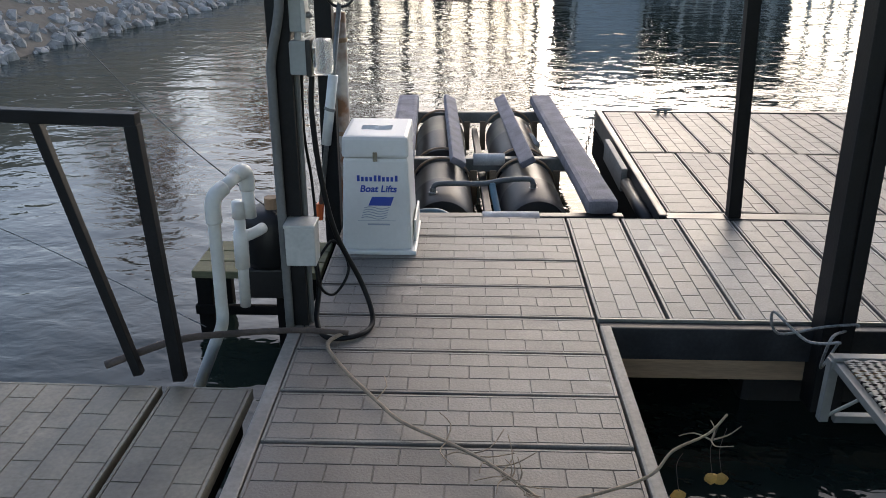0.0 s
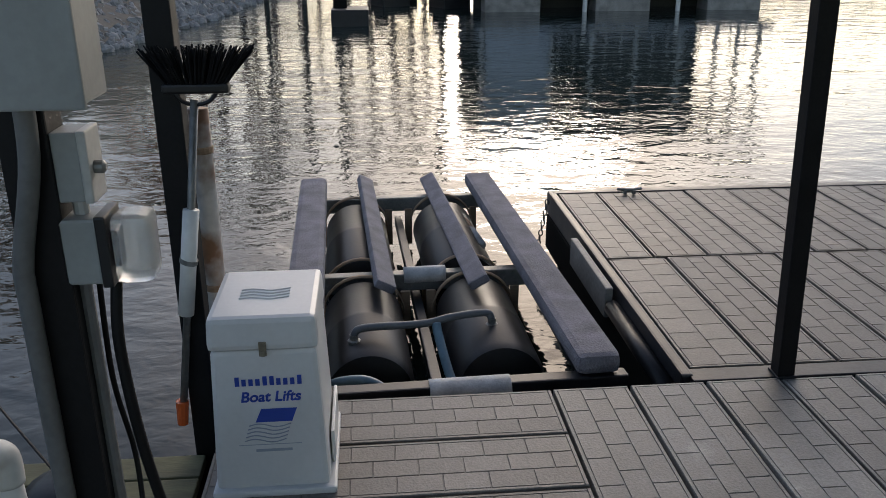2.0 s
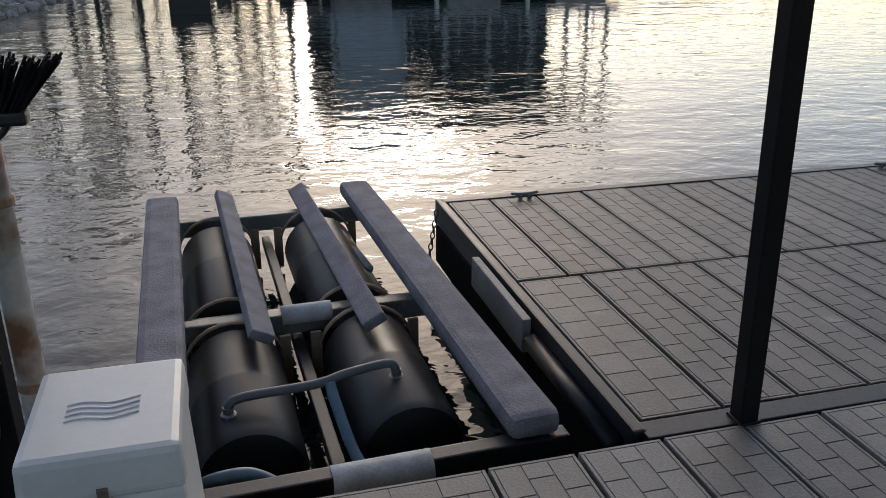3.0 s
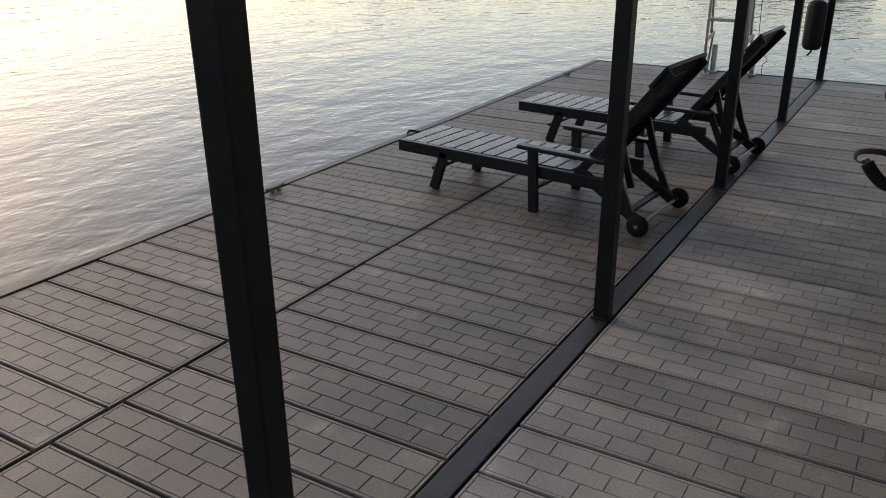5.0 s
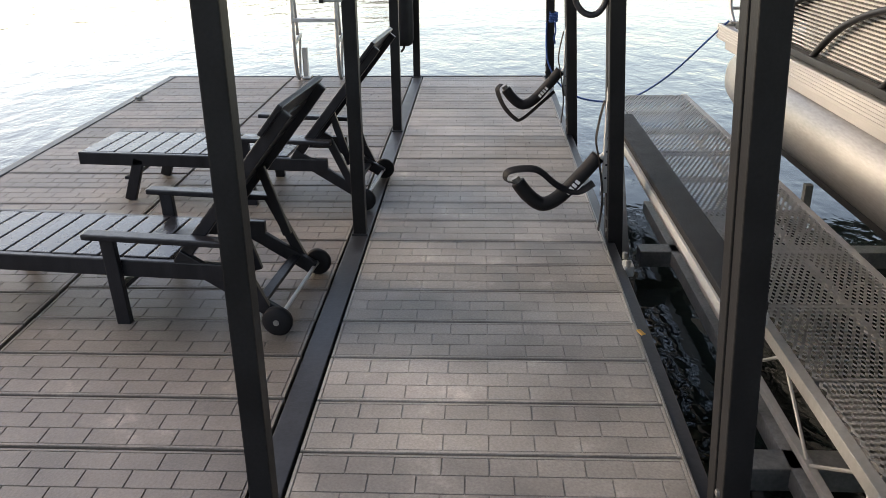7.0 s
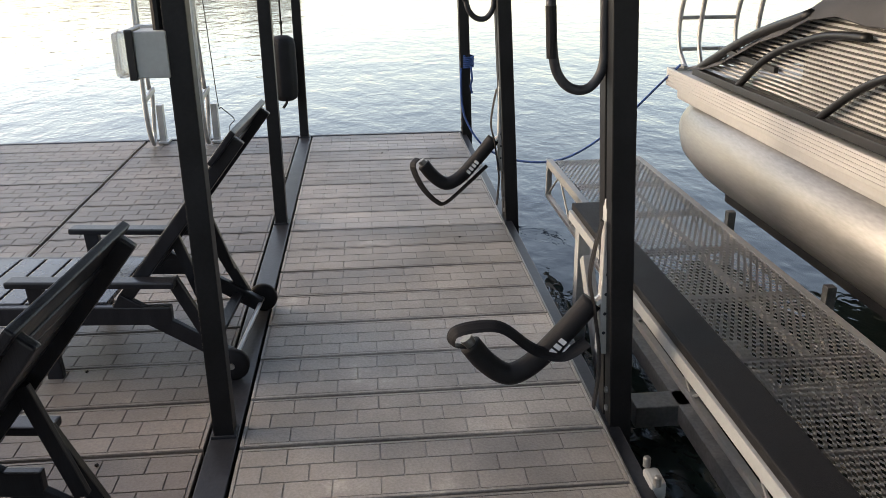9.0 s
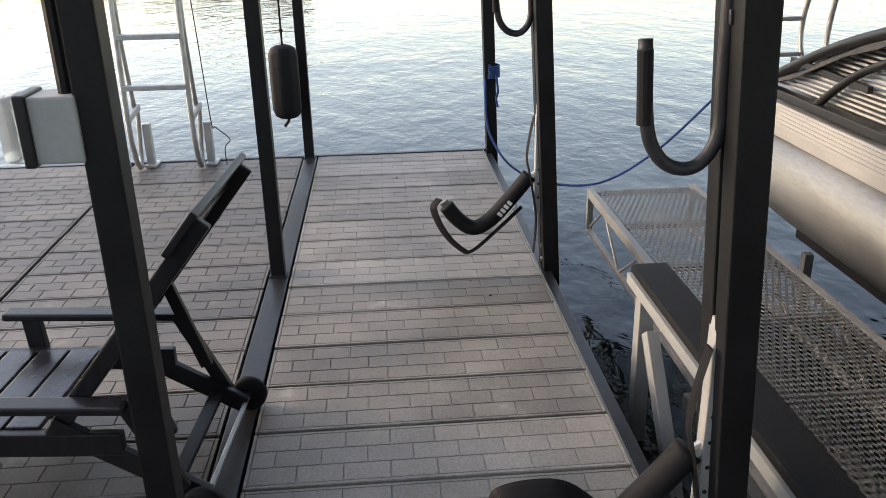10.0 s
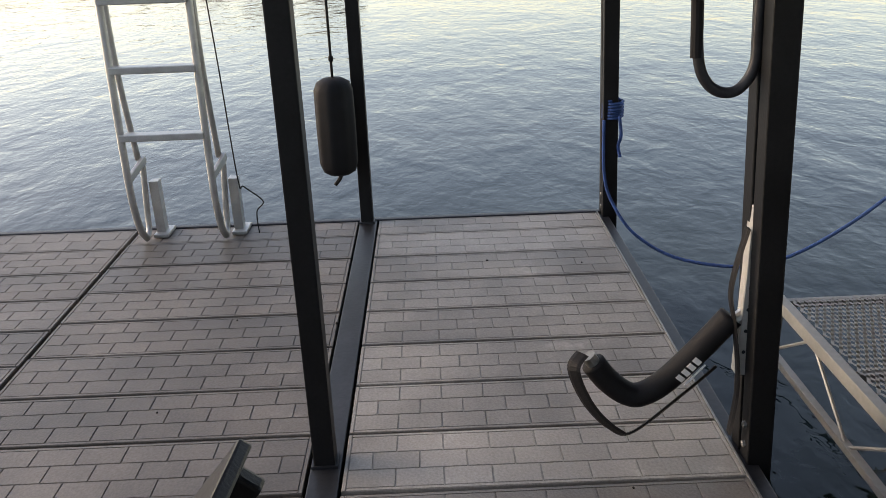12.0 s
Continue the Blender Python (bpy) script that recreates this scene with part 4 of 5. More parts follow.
def fender():
    t = thing("boat_fender", "dark padded boat fender hanging from a cord", "fender", (10.05, 4.905, 0.34))
    bm = bmesh.new()
    n, prof = 40, [(0.02, 0.0), (0.06, 0.004), (0.085, 0.02), (0.098, 0.06), (0.1, 0.25), (0.098, 0.44), (0.085, 0.48), (0.05, 0.5), (0.012, 0.505)]
    rings = []
    for r, h in prof:
        rings.append([bm.verts.new((r * (1 + 0.03 * math.sin(a * 9) * (0.05 < h < 0.47)) * math.cos(a), r * (1 + 0.03 * math.sin(a * 9) * (0.05 < h < 0.47)) * math.sin(a), h)) for a in [2 * math.pi * q / n for q in range(n)]])
    for a, b in zip(rings, rings[1:]):
        for q in range(n):
            bm.faces.new((a[q], a[(q + 1) % n], b[(q + 1) % n], b[q]))
    bm.faces.new(rings[0][::-1])
    bm.faces.new(rings[-1])
    part("body", bm, M_FABRIC, t, smooth=True)
    part("cord", tube([(0, 0, 0.5), (0, 0, 2.93)], 0.007, 7, k=1), M_CABLE, t)
    part("knot", lathe([(0.006, 0), (0.013, 0.01), (0.013, 0.025), (0.006, 0.035)], (0, 0, 0.58), "z", 8), M_CABLE, t)
    part("tail", tube([(0, 0, 0.01), (0.0, 0.0, -0.02), (0.0, 0.03, -0.06)], 0.011, 7), M_CABLE, t)


def lamp_box():
    t = thing("outlet_box", "grey outlet box with clear bubble cover on a roof post", "outlet", (5.845, 4.862, 1.2))
    part("enclosure", box((0, 0.0, 0.065), (0.085, 0.09, 0.13), 0.005), M_GREYBOX, t)
    part("gasket", box((0, 0.055, 0.065), (0.1, 0.022, 0.14), 0.004), M_TANK, t, "black cover gasket")
    part("cover", box((0, 0.085, 0.065), (0.09, 0.045, 0.13), 0.018), M_CLEAR, t, "cloudy clear bubble cover")
    part("conduit", tube([(0, -0.02, 0.12), (0, -0.02, 2.06)], 0.017, 10, k=1), M_POST, t)


chain()
ladder()
fender()
lamp_box()


# ---- kayak racks ----
def rack(x, base, looped):
    t = thing("kayak_rack_arm", "padded black kayak rack arm strapped to a slip post", "kayak rack", (x, 3.492, base))
    part("upright", box((0.0, 0.02, 0.39), (0.045, 0.03, 0.54), 0.003), M_GREYLT, t, "perforated pale grey upright")
    for k in range(7):
        part("hole_plug", lathe([(0.006, 0), (0.006, 0.002)], (-0.0235, 0.02, 0.2 + 0.07 * k), "x", 8), M_TANK, t)
    part("arm_stub", tube([(0, 0.02, 0.32), (0, 0.08, 0.27)], 0.02, 10, k=1), M_ALU, t)
    part("padded_arm", tube([(0, 0.06, 0.31), (0, 0.14, 0.21), (0, 0.24, 0.1), (0, 0.31, 0.055), (0, 0.36, 0.06), (0, 0.42, 0.11), (0, 0.465, 0.17)], 0.038, 14), M_FABRIC, t, "padded black nylon sleeve", smooth=True)
    part("arm_tip", tube([(0, 0.46, 0.165), (0, 0.48, 0.195)], 0.022, 10, k=1), M_GALV, t)
    if looped:
        line = [(-0.01, 0.49, 0.17), (-0.03, 0.53, 0.19), (-0.035, 0.52, 0.235), (-0.04, 0.44, 0.255), (-0.045, 0.36, 0.245), (-0.045, 0.26, 0.165), (-0.045, 0.16, 0.135), (-0.04, 0.08, 0.18)]
    else:
        line = [(-0.01, 0.5, 0.21), (-0.04, 0.53, 0.17), (-0.045, 0.48, 0.05), (-0.045, 0.4, -0.04), (-0.045, 0.34, -0.05), (-0.04, 0.2, 0.07), (-0.03, 0.1, 0.16)]
    part("strap", tube(line, 0.024, 6, flat=0.16), M_FABRIC, t, "black webbing strap")
    part("strap", tube([(-0.03, 0.05, 0.6), (-0.03, 0.07, 0.5), (-0.03, 0.08, 0.4), (-0.03, 0.06, 0.3), (-0.03, 0.03, 0.1), (-0.03, 0.04, -0.08)], 0.02, 6, flat=0.25), M_FABRIC, t, "hanging black webbing strap")
    dv = Vector((0, 0.1, -0.12)).normalized()
    for k in range(4):
        c = Vector((-0.0385, 0.185, 0.155)) - dv * (0.024 * (k - 1.5))
        part("print_mark", beam(c - dv * 0.008, c + dv * 0.008, 0.026, 0.002, up=(1, 0, 0)), M_WHITEINK, t)
    c = Vector((-0.037, 0.165, 0.135))
    part("print_mark", beam(c - dv * 0.045, c + dv * 0.045, 0.005, 0.002, up=(1, 0, 0)), M_WHITEINK, t)
    u = thing("upper_rack_hook", "bare grey U-shaped rack hook on a slip post", "kayak rack", (x, 3.508, 1.14))
    u.matrix_basis = pose(x, 3.512, 1.14, -3.2, 0, 0)
    part("hook", tube([(0, 0.03, 0.6), (0, 0.04, 0.2), (0, 0.045, 0.07), (0, 0.08, 0.01), (0, 0.125, 0.0), (0, 0.17, 0.03), (0, 0.195, 0.1), (0, 0.2, 0.27)], 0.015, 12), M_STRIP, u, smooth=True)
    part("sleeve", tube([(0, 0.2, 0.1), (0, 0.2, 0.25)], 0.0165, 12, k=1), M_FABRIC, u)
    for z in (0.3, 0.5):
        part("clamp", box((0, 0.018, z), (0.05, 0.05, 0.03), 0.004), M_STRIP, u)


rack(5.83, 0.125, True)
rack(8.03, 0.155, False)


# ---- lift catwalk ----
def catwalk():
    x0, x1, y0, y1, z = 1.34, 8.88, 2.41, 3.03, 0.105
    t = thing("lift_catwalk", "galvanised expanded-metal catwalk beside the boat", "catwalk", (0, 0, 0))
    # diamond lattice of thin strands
    cw, cl, hw, hh = 0.03, 0.066, 0.006, 0.004
    nx, ny = int((x1 - x0 - 0.06) / cl), int((y1 - y0 - 0.04) / cw)
    P, Q = [], []
    for i in range(nx):
        for j in range(ny):
            xa, ya = x0 + 0.03 + i * cl, y0 + 0.02 + j * cw
            c = [(xa, ya + cw / 2), (xa + cl / 2, ya), (xa + cl, ya + cw / 2), (xa + cl / 2, ya + cw)]
            for a, b in ((0, 1), (1, 2), (2, 3), (3, 0)):
                P.append(c[a]); Q.append(c[b])
    P, Q = np.array(P), np.array(Q)
    D = (Q - P) / np.linalg.norm(Q - P, axis=1)[:, None]
    Nn = np.stack([-D[:, 1], D[:, 0]], 1) * hw
    ring = [P + Nn, P - Nn, Q - Nn, Q + Nn]
    V = np.zeros((len(P), 8, 3))
    for k in range(4):
        V[:, k, :2], V[:, k + 4, :2] = ring[k], ring[k]
        V[:, k, 2], V[:, k + 4, 2] = z + hh, z - hh
    base = (np.arange(len(P)) * 8)[:, None]
    F = np.concatenate([base + np.array(f) for f in ((0, 1, 2, 3), (0, 4, 5, 1), (2, 6, 7, 3))])
    grid = part("mesh_deck", shell(V.reshape(-1, 3).tolist(), F.tolist(), M_GRATE, "mesh_deck"), None, t, "diamond expanded-metal mesh")
    for y in (y0, y1):
        part("top_chord", beam((x0, y, z - 0.02), (x1, y, z - 0.02), 0.04, 0.05, 0.004), M_GRATE, t)
        part("bottom_chord", beam((x0 + 0.05, y, z - 0.26), (x1 - 0.02, y, z - 0.26), 0.03, 0.03, 0.003), M_GRATE, t)
        n = 22
        for k in range(n):
            xa, xb = x0 + (x1 - x0) * k / n, x0 + (x1 - x0) * (k + 1) / n
            za, zb = (z - 0.04, z - 0.25) if k % 2 else (z - 0.25, z - 0.04)
            part("web_bar", tube([(xa + 0.03, y, za), (xb, y, zb)], 0.007, 6, k=1), M_GRATE, t)
        for xx in (x0 + 0.01, x1 - 0.01):
            part("end_post", beam((xx, y, z - 0.01), (xx, y, z - 0.27), 0.035, 0.035, 0.003, up=(0, 1, 0)), M_GRATE, t)
    for k in range(14):
        xx = x0 + 0.02 + (x1 - x0 - 0.04) * k / 13
        part("cross_bar", beam((xx, y0, z - 0.025), (xx, y1, z - 0.025), 0.03, 0.03, 0.003), M_GRATE, t)
    lf = thing("boat_lift_frame", "grey steel boat lift frame with black padded arm", "boat lift", (0, 0, 0))
    part("padded_arm", beam((7.2, 3.215, 0.315), (4.36, 3.215, 0.315), 0.145, 0.035, 0.008), M_FABRIC, lf, "black carpet-covered lift arm")
    part("arm_channel", beam((7.22, 3.22, 0.265), (4.34, 3.22, 0.275), 0.15, 0.045, 0.004), M_GREYBOX, lf, "grey steel channel")
    part("upright", beam((7.15, 3.235, 0.24), (7.15, 3.23, -0.9), 0.07, 0.06, 0.004, up=(0, 1, 0)), M_GREYBOX, lf)
    part("diagonal", beam((7.05, 3.24, 0.1), (6.5, 3.23, -0.6), 0.05, 0.07, 0.004), M_GREYBOX, lf)
    part("low_beam", beam((7.2, 2.98, -0.32), (2.0, 2.98, -0.32), 0.08, 0.08, 0.004), M_GALV, lf)
    for x in (4.3, 6.35):
        part("cross_member", beam((x, 3.2, -0.33), (x, 0.6, -0.33), 0.12, 0.1, 0.006), M_GALV, lf)
        part("bunk_block", box((x, 2.72, -0.22), (0.5, 0.16, 0.14), 0.01), M_GALV, lf)
    for y in (1.95, 0.0):
        part("boat_bunk", beam((3.0, y - 0.16, -0.12), (8.6, y - 0.16, -0.12), 0.16, 0.07, 0.01), M_FABRIC, lf, "black carpeted boat bunk")
        for x in (4.0, 5.5, 7.0, 8.2):
            part("bunk_leg", beam((x, y + 0.05, -0.5), (x, y + 0.05, -0.09), 0.05, 0.05, 0.003, up=(0, 1, 0)), M_GALV, lf)
    rp = part("lift_rope", tube([(1.52, 3.36, -0.02), (1.44, 3.3, -0.1), (1.38, 3.14, 0.12), (1.54, 3.37, 0.03), (1.59, 3.37, 0.06), (1.46, 3.37, 0.05), (1.29, 3.4, 0.0), (1.24, 3.36, 0.12), (1.34, 3.25, 0.05), (1.39, 3.09, 0.13)], 0.006, 7), M_ROPEG, None, smooth=True)
    tagged(rp, "grey braided rope looped round the slip post", "rope")


catwalk()


# ---- pontoon boat ----
def pontoon_boat():
    t = thing("pontoon_boat", "cream and grey pontoon boat under a charcoal cover", "boat", (0.11, 0, 0))
    for y in (1.72, -0.1):
        prof = [(0.05, 0.0), (0.12, -0.03), (0.2, -0.14), (0.26, -0.34), (0.295, -0.7), (0.3, -1.0), (0.3, -6.7), (0.2, -6.75)]
        bm = bmesh.new()
        rings, n = [], 36
        for r, h in prof:
            lift = 0.1 * max(0, 1 - r / 0.3)
            rings.append([bm.verts.new((9.45 + h, y + r * math.cos(a), 0.16 + lift + r * math.sin(a))) for a in [2 * math.pi * q / n for q in range(n)]])
        for a, b in zip(rings, rings[1:]):
            for q in range(n):
                bm.faces.new((a[q], a[(q + 1) % n], b[(q + 1) % n], b[q]))
        bm.faces.new(rings[0]); bm.faces.new(rings[-1])
        part("pontoon_tube", bm, M_TUBE, t, "stained aluminium pontoon tube", smooth=True)
        part("tube_bracket", box((6.1, y, 0.46), (6.6, 0.2, 0.1), 0.01), M_ALU, t)
    part("deck", box((5.9, 0.8, 0.555), (7.05, 2.36, 0.06), 0.01), M_GREYLT, t)
    part("deck_skirt", box((5.9, 1.99, 0.545), (7.08, 0.03, 0.13), 0.008), M_CREAM, t, "ribbed cream deck skirt")
    for k in range(5):
        part("skirt_rib", beam((2.4, 2.008, 0.505 + 0.022 * k), (9.42, 2.008, 0.505 + 0.022 * k), 0.006, 0.008), M_CREAM, t)
    part("underskirt", beam((2.5, 1.9, 0.44), (9.35, 1.9, 0.44), 0.1, 0.1, 0.03), M_CREAM, t)
    part("bow_skirt", box((9.44, 0.8, 0.545), (0.03, 2.4, 0.13), 0.008), M_CREAM, t, "ribbed cream deck skirt")
    # fence with ribbed panels
    part("bottom_rail", beam((2.6, 1.93, 0.64), (9.05, 1.93, 0.64), 0.06, 0.05, 0.006), M_TANK, t)
    fence = part("fence_panel", box((5.2, 1.86, 0.9), (5.0, 0.012, 0.48)), M_DOCKDARK, t, "dark fence panel")
    for k in range(20):
        z = 0.68 + 0.026 * k
        xe = 9.0 - max(0, (z - 0.68)) * 2.6
        part("slat", beam((2.6, 1.872, z), (xe, 1.872, z), 0.014, 0.012), M_GREYLT, t)
    part("corner_frame", tube([(9.08, 1.92, 0.64), (8.7, 1.92, 0.8), (8.2, 1.92, 0.99), (7.6, 1.92, 1.16)], 0.03, 8), M_TANK, t, smooth=True)
    for xa in (8.35, 7.35, 6.3):
        part("frame_tube", tube([(xa, 1.93, 0.66), (xa - 0.4, 1.935, 0.9), (xa - 0.9, 1.93, 1.06), (xa - 1.3, 1.92, 1.1)], 0.024, 8, flat=0.9), M_TANK, t, "curved black frame strip", smooth=True)
    part("mid_rail", beam((8.7, 1.92, 0.84), (7.9, 1.92, 0.82), 0.03, 0.035, 0.004), M_TANK, t)
    verts, faces = [], []
    cols, rows = 24, 14
    for i in range(cols + 1):
        x = 9.15 - 6.4 * i / cols
        h = 0.66 + 0.6 * min(1, (9.15 - x) / 1.7)
        for j in range(rows + 1):
            v = j / rows
            y = 1.96 - 2.3 * v
            edge = math.sin(math.pi * v) ** 0.5
            low = max(0.64, h - 0.12)
            verts.append((x, y, low + (h - low) * (0.2 + 0.8 * min(1, edge * 1.5)) + 0.18 * edge * min(1, (9.15 - x) / 1.5) + 0.012 * math.sin(i * 2.1 + j * 1.3)))
    for i in range(cols):
        for j in range(rows):
            a = i * (rows + 1) + j
            faces.append((a, a + 1, a + rows + 2, a + rows + 1))
    cv = part("canvas_cover", shell(verts, faces, M_CANVAS, "canvas_cover", True), None, t, "charcoal canvas mooring cover")
    md = cv.modifiers.new("thick", "SOLIDIFY")
    md.thickness = 0.008
    for y in (1.85, 1.4):
        part("bow_ladder_rail", tube([(9.42, y, 0.58), (9.62, y, 0.72), (9.66, y, 0.95), (9.55, y, 1.25), (9.42, y, 1.6)], 0.018, 8), M_ALU, t, smooth=True)
        part("bow_ladder_rail", tube([(9.4, y - 0.1, 0.6), (9.5, y - 0.1, 0.8), (9.46, y - 0.1, 1.1), (9.32, y - 0.1, 1.5)], 0.018, 8), M_ALU, t, smooth=True)
    for z, x in ((0.72, 9.62), (0.95, 9.66), (1.18, 9.58), (1.4, 9.5)):
        part("bow_ladder_rung", tube([(x, 1.85, z), (x, 1.4, z)], 0.015, 8, k=1), M_ALU, t)
    part("bow_cleat", box((9.38, 1.9, 0.62), (0.09, 0.03, 0.03), 0.006), M_GALV, t)
    rp = part("mooring_rope", tube([(9.47, 1.93, 0.64), (9.52, 2.05, 0.5), (9.6, 2.4, 0.12), (9.7, 2.75, -0.12), (9.88, 3.1, -0.16), (10.05, 3.32, -0.08), (10.15, 3.44, 0.08), (10.17, 3.49, 0.25), (10.175, 3.5, 0.54)], 0.009, 8), M_ROPEB, None, smooth=True)
    tagged(rp, "blue mooring rope running from the boat to the post", "rope")
    rp = part("rope_wrap", tube([(10.235 + 0.062 * math.cos(q * 0.9), 3.445 + 0.055 * math.sin(q * 0.9), 0.54 + 0.0022 * q) for q in range(46)], 0.008, 6, k=1), M_ROPEB, None, smooth=True)
    tagged(rp, "blue rope wound round the corner post", "rope")
    rp = part("rope_tail", tube([(10.17, 3.42, 0.56), (10.155, 3.41, 0.46), (10.17, 3.42, 0.4), (10.155, 3.41, 0.34)], 0.009, 6), M_ROPEB, None, smooth=True)
    tagged(rp, "loose blue rope end on the corner post", "rope")


pontoon_boat()


# ---- far boathouse and floats ----
def boathouse():
    t = thing("boathouse", "far floating boathouse with pale siding and open bays", "boathouse", (3.3, 28, 0))
    part("platform", box((4.6, 3.0, 0.15), (9.4, 6.4, 0.22), 0.02), M_DOCKGREY, t, "pale grey dock edge")
    for x in (1.0, 4.4, 7.9):
        part("float", box((x, 0.2, -0.2), (1.7, 0.9, 0.6), 0.04), M_TRIM, t, "grey concrete float")
    # added dark sheet, stands in for the shade beneath the platform
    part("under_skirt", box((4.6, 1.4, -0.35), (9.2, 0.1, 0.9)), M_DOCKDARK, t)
    for x in (3.2, 6.1):
        part("pile", tube([(x, -0.3, -0.8), (x, -0.3, 0.25)], 0.07, 10, k=1), M_PVC, t, "white pipe pile")
    part("end_wall", box((1.25, 0.25, 1.75), (2.0, 0.12, 3.0), 0.01), M_DOCKGREY, t, "pale blue-grey siding wall")
    # back wall and bay block coloured dark to paint in the unlit interior
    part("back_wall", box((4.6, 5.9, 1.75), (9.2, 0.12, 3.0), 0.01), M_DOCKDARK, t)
    part("side_wall", box((5.6, 1.9, 1.6), (3.2, 2.4, 2.6), 0.01), M_DOCKDARK, t, "dark block standing in for the shaded bay interior")
    part("roof", box((4.6, 3.0, 3.5), (9.8, 6.8, 0.25), 0.02), M_TRIM, t, "flat grey roof")
    for x in (0.1, 2.3, 3.6, 5.0, 6.4, 7.6, 8.3, 9.0):
        part("post", box((x, 0.1, 1.8), (0.1, 0.1, 3.1)), M_GREYLT, t)
    for k in range(14):
        part("baluster", box((2.5 + 0.5 * k, 0.0, 0.7), (0.04, 0.04, 0.9)), M_GREYLT, t)
    part("handrail", beam((2.4, 0, 1.15), (9.2, 0, 1.15), 0.05, 0.05), M_GREYLT, t)
    g = thing("far_gangway", "narrow far gangway on tall dark poles", "gangway", (0, 0, 0))
    part("deck", beam((-3.5, 36, 0.75), (3.4, 29.5, 0.35), 1.0, 0.18), M_TRIM, g)
    for x, y in ((-3.6, 33), (-2.2, 32), (-1.0, 31.5), (2.4, 30.5)):
        part("pole", tube([(x, y, -1.5), (x, y, 7.5 - 0.4 * abs(x))], 0.09, 8, k=1), M_DOCKDARK, g)
    f = thing("mooring_float", "dark floating box with a smaller box on top", "float", (-0.52, 24.5, -0.45), group="mooring floats")
    part("hull", box((0, 0, 0.16), (0.95, 1.2, 0.5), 0.03), M_TANK, f)
    part("box", box((-0.25, 0.2, 0.55), (0.35, 0.4, 0.3), 0.02), M_JOINT, f)
    for x, y in ((0.7, 31.0), (1.1, 33.5), (2.6, 30.0)):
        copy_thing(f, pose(x, y, -0.47, 0, 0, 20))


boathouse()


# ---- bare trees on the far bank ----
def bare_tree():
    rng = random.Random(31)
    t = thing("bare_tree", "tall leafless grey-brown tree on the far bank", "tree", group="bare trees")
    part("trunk", tube([(0, 0, -0.3), (0.1, 0, 3), (-0.05, 0.1, 7), (0.15, 0, 12)], (0.22, 0.04), 8), M_BARK, t, smooth=True)
    bm = bmesh.new()
    for k in range(30):
        z = 2.5 + 9 * rng.random()
        a, n = rng.uniform(0, 6.28), (13 - z) * rng.uniform(0.25, 0.5)
        e = Vector((math.cos(a) * n, math.sin(a) * n, z + n * rng.uniform(0.5, 1.0)))
        o = Vector((0, 0, z))
        tube([o, (o + e) / 2 + Vector((0, 0, -0.1 * n)), e], (0.06, 0.012), 5, bm, k=3)
        for j in range(7):
            p = o.lerp(e, rng.uniform(0.3, 1.0))
            q = p + Vector((rng.uniform(-0.7, 0.7), rng.uniform(-0.7, 0.7), rng.uniform(0.1, 1.0)))
            tube([p, q], (0.02, 0.006), 4, bm, k=1, cap=False)
    part("branches", bm, M_BARK, t)
    return t


tree = bare_tree()
tree.matrix_basis = pose(-6.5, 47, 0.3)
for x, y, rz, k in ((-8.2, 49, 70, 1.3), (-5.6, 55, 140, 1.2), (-7.2, 58, 200, 1.3), (-4.6, 62, 260, 1), (-9.8, 52, 310, 1), (-3.8, 70, 30, 1), (-11.5, 48, 100, 1), (-1.2, 55, 95, 1), (0.2, 51, 165, 1), (1.5, 54, 235, 1), (2.7, 57, 305, 1), (3.9, 60, 200, 1)):
    copy_thing(tree, pose(x, y, 0.3, 0, 0, rz) @ Matrix.Scale(k, 4))


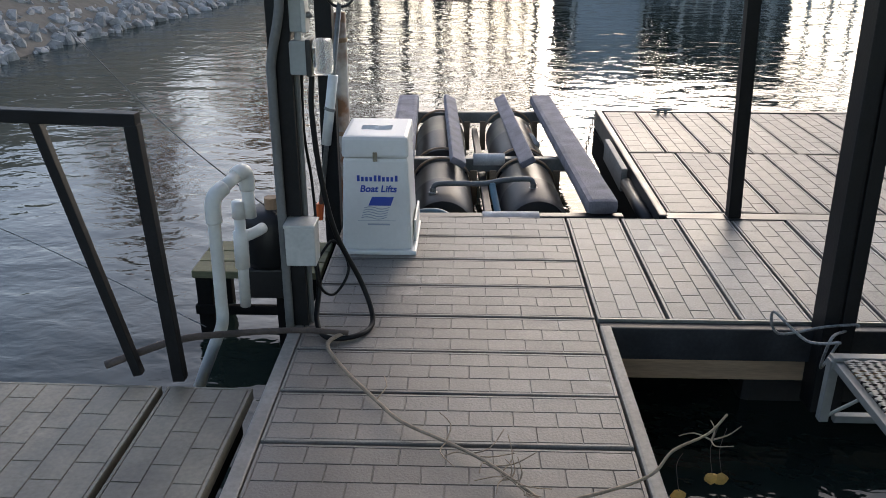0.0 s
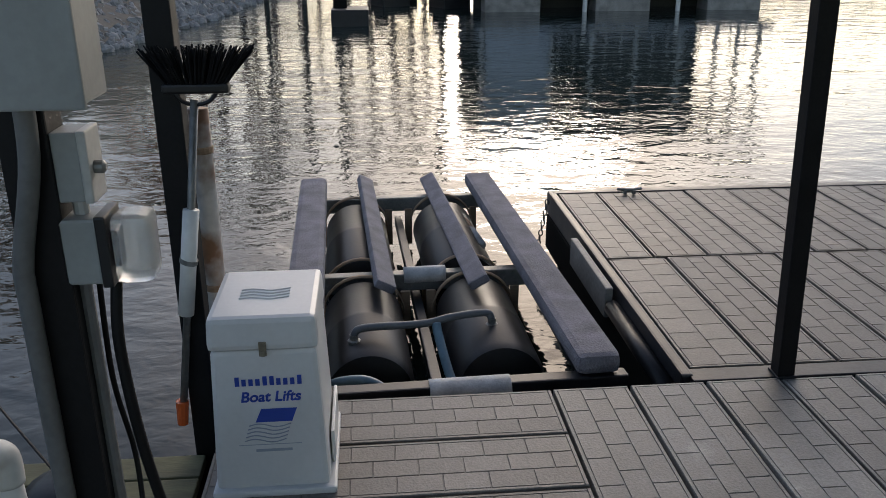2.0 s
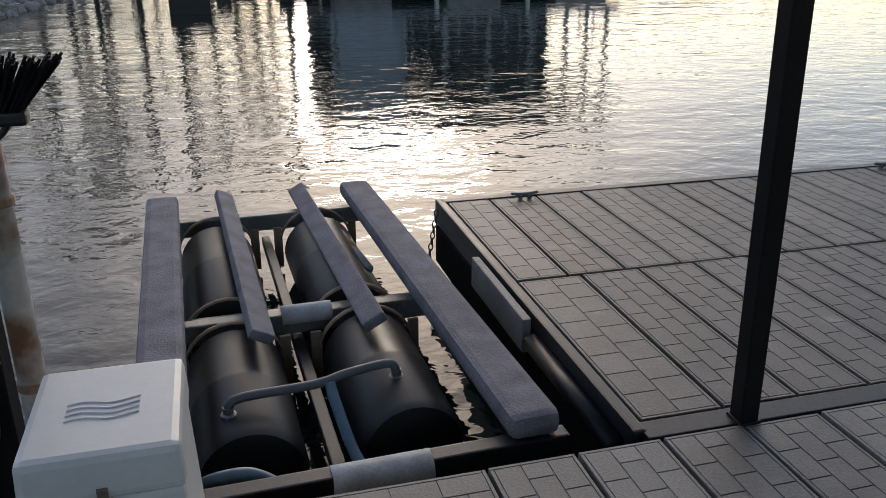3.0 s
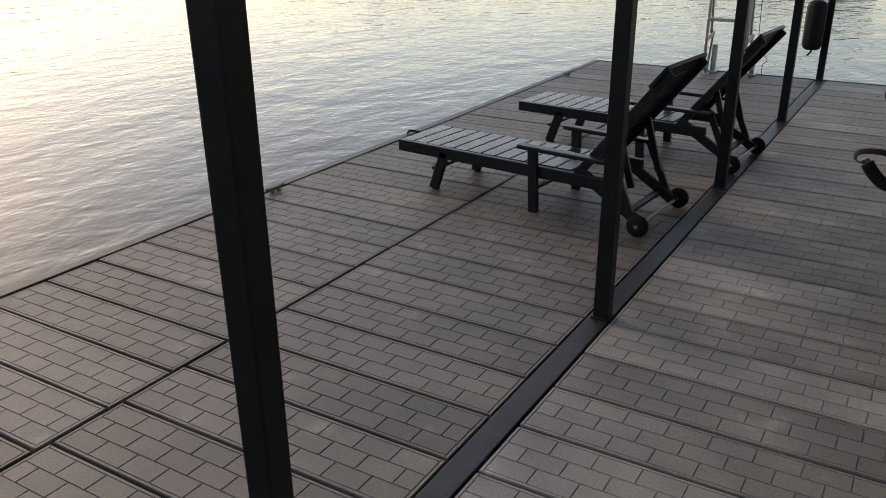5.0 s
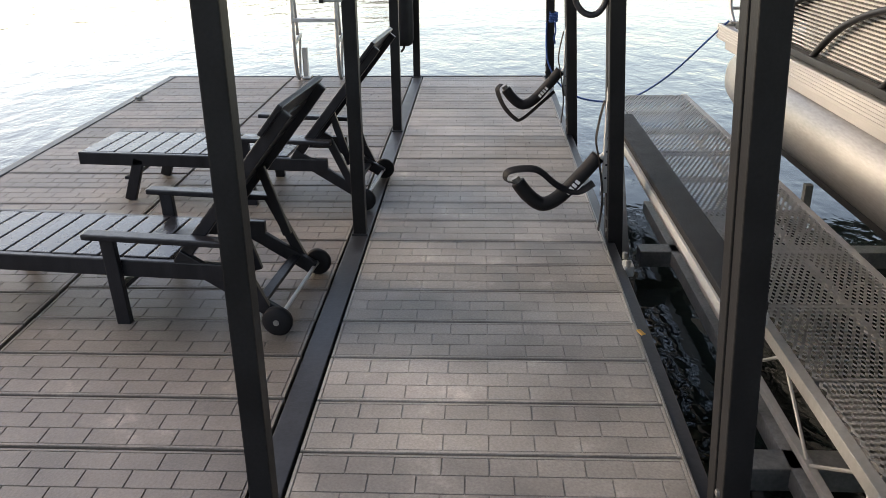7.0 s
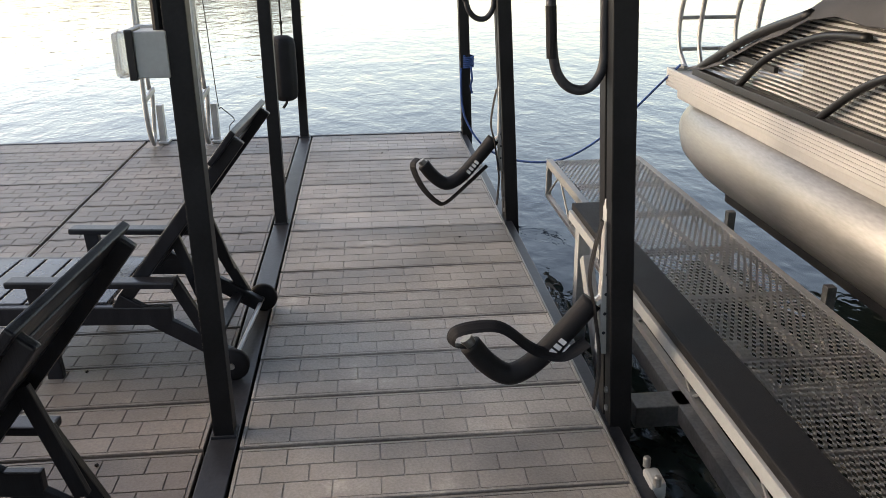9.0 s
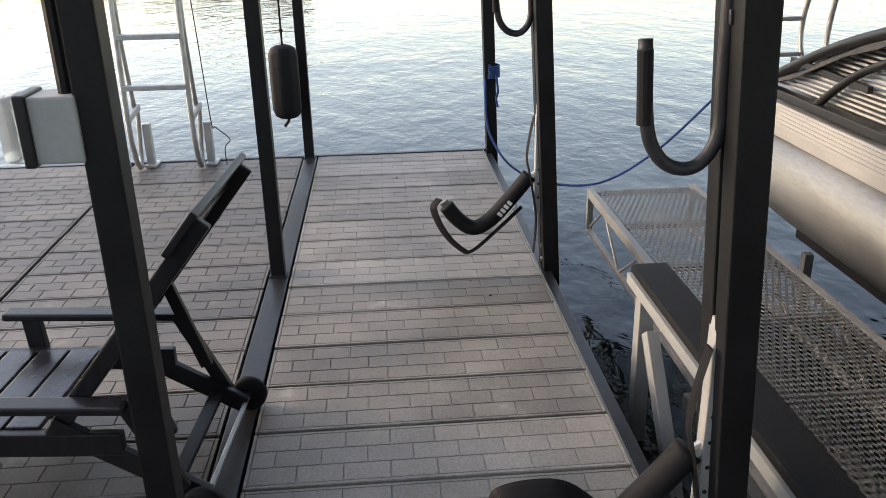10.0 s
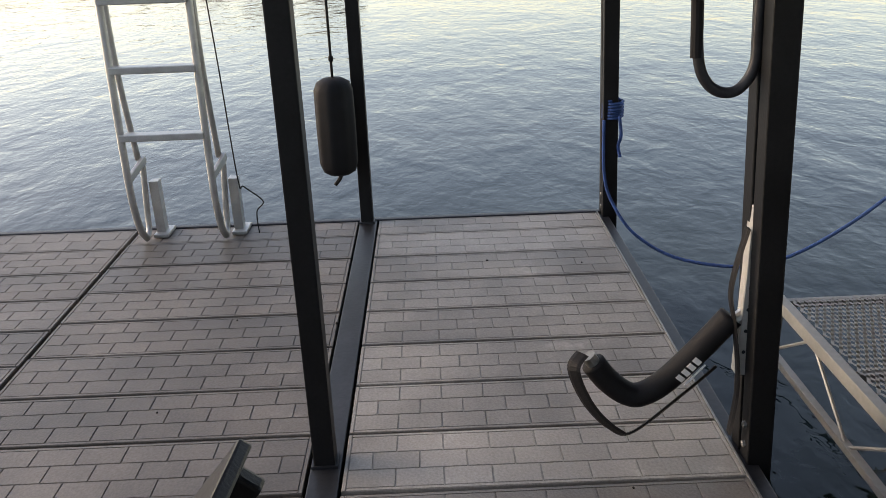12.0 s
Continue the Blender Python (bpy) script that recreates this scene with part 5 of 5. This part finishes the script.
# ---- autumn trees on the near bank ----
def autumn_tree():
    rng = random.Random(43)
    t = thing("autumn_tree", "broad tree with rust-orange autumn leaves on the bank", "tree", group="autumn trees")
    part("trunk", tube([(0, 0, -0.3), (0.08, 0, 1.5), (-0.05, 0.05, 3.5), (0.1, 0, 6.0)], (0.18, 0.04), 8), M_BARK, t, smooth=True)
    limbs, verts, faces = bmesh.new(), [], []
    for k in range(34):
        z = 1.8 + 4.2 * rng.random()
        a, n = rng.uniform(0, 6.28), (7.2 - z) * rng.uniform(0.3, 0.55)
        e = Vector((math.cos(a) * n, math.sin(a) * n, z + n * rng.uniform(0.3, 0.8)))
        o = Vector((0, 0, z))
        tube([o, (o + e) / 2, e], (0.045, 0.01), 5, limbs, k=2)
        for j in range(70):
            p = o.lerp(e, rng.uniform(0.35, 1.1)) + Vector((rng.gauss(0, 0.28), rng.gauss(0, 0.28), rng.gauss(0, 0.24)))
            u = Vector((rng.uniform(-1, 1), rng.uniform(-1, 1), rng.uniform(-1, 1))).normalized() * 0.09
            v = u.cross(Vector((rng.uniform(-1, 1), rng.uniform(-1, 1), rng.uniform(-1, 1)))).normalized() * 0.06
            b = len(verts)
            verts += [tuple(p - u), tuple(p + v), tuple(p + u), tuple(p - v)]
            faces.append((b, b + 1, b + 2, b + 3))
    part("limbs", limbs, M_BARK, t)
    part("crown", shell(verts, faces, M_RUSTLEAF, "crown"), None, t, "rust-orange leaves")
    return t


rust = autumn_tree()
rust.matrix_basis = pose(-9.6, 24, 0.35)
copy_thing(rust, pose(-8.2, 33, 0.35, 0, 0, 80))


# ---- small litter ----
lf = part("dry_leaf", box((4.73, 3.497, 0.013), (0.035, 0.022, 0.006), 0.002, (8, -12, 35)), M_LEAF)
tagged(lf, "curled orange dry leaf on the walkway edge", "leaf")
rng = random.Random(77)
for k in range(14):
    bm = bmesh.new()
    bmesh.ops.create_icosphere(bm, subdivisions=1, radius=rng.uniform(0.004, 0.008))
    for v in bm.verts:
        v.co = Vector((v.co.x * rng.uniform(0.8, 1.5), v.co.y, v.co.z * 0.6))
    ob = part("debris_crumb", bm, M_JOINT)
    ob.location = (rng.uniform(3.0, 9.9), rng.uniform(3.6, 6.9), 0.003)
    tagged(ob, "tiny dark crumb of debris on the deck", "debris", group="deck crumbs")
br = thing("edge_roller", "small grey plastic roller bracket at the walkway edge", "bracket", (5.45, 3.43, -0.02))
part("block", box((0, 0, 0), (0.09, 0.05, 0.06), 0.012), M_GREYBOX, br)
part("bolt", lathe([(0.012, 0), (0.012, 0.03), (0.008, 0.034)], (-0.05, 0.01, 0.03), "z", 10), M_GALV, br)
part("bolt", lathe([(0.012, 0), (0.012, 0.03), (0.008, 0.034)], (0.05, 0.01, 0.03), "z", 10), M_GALV, br)
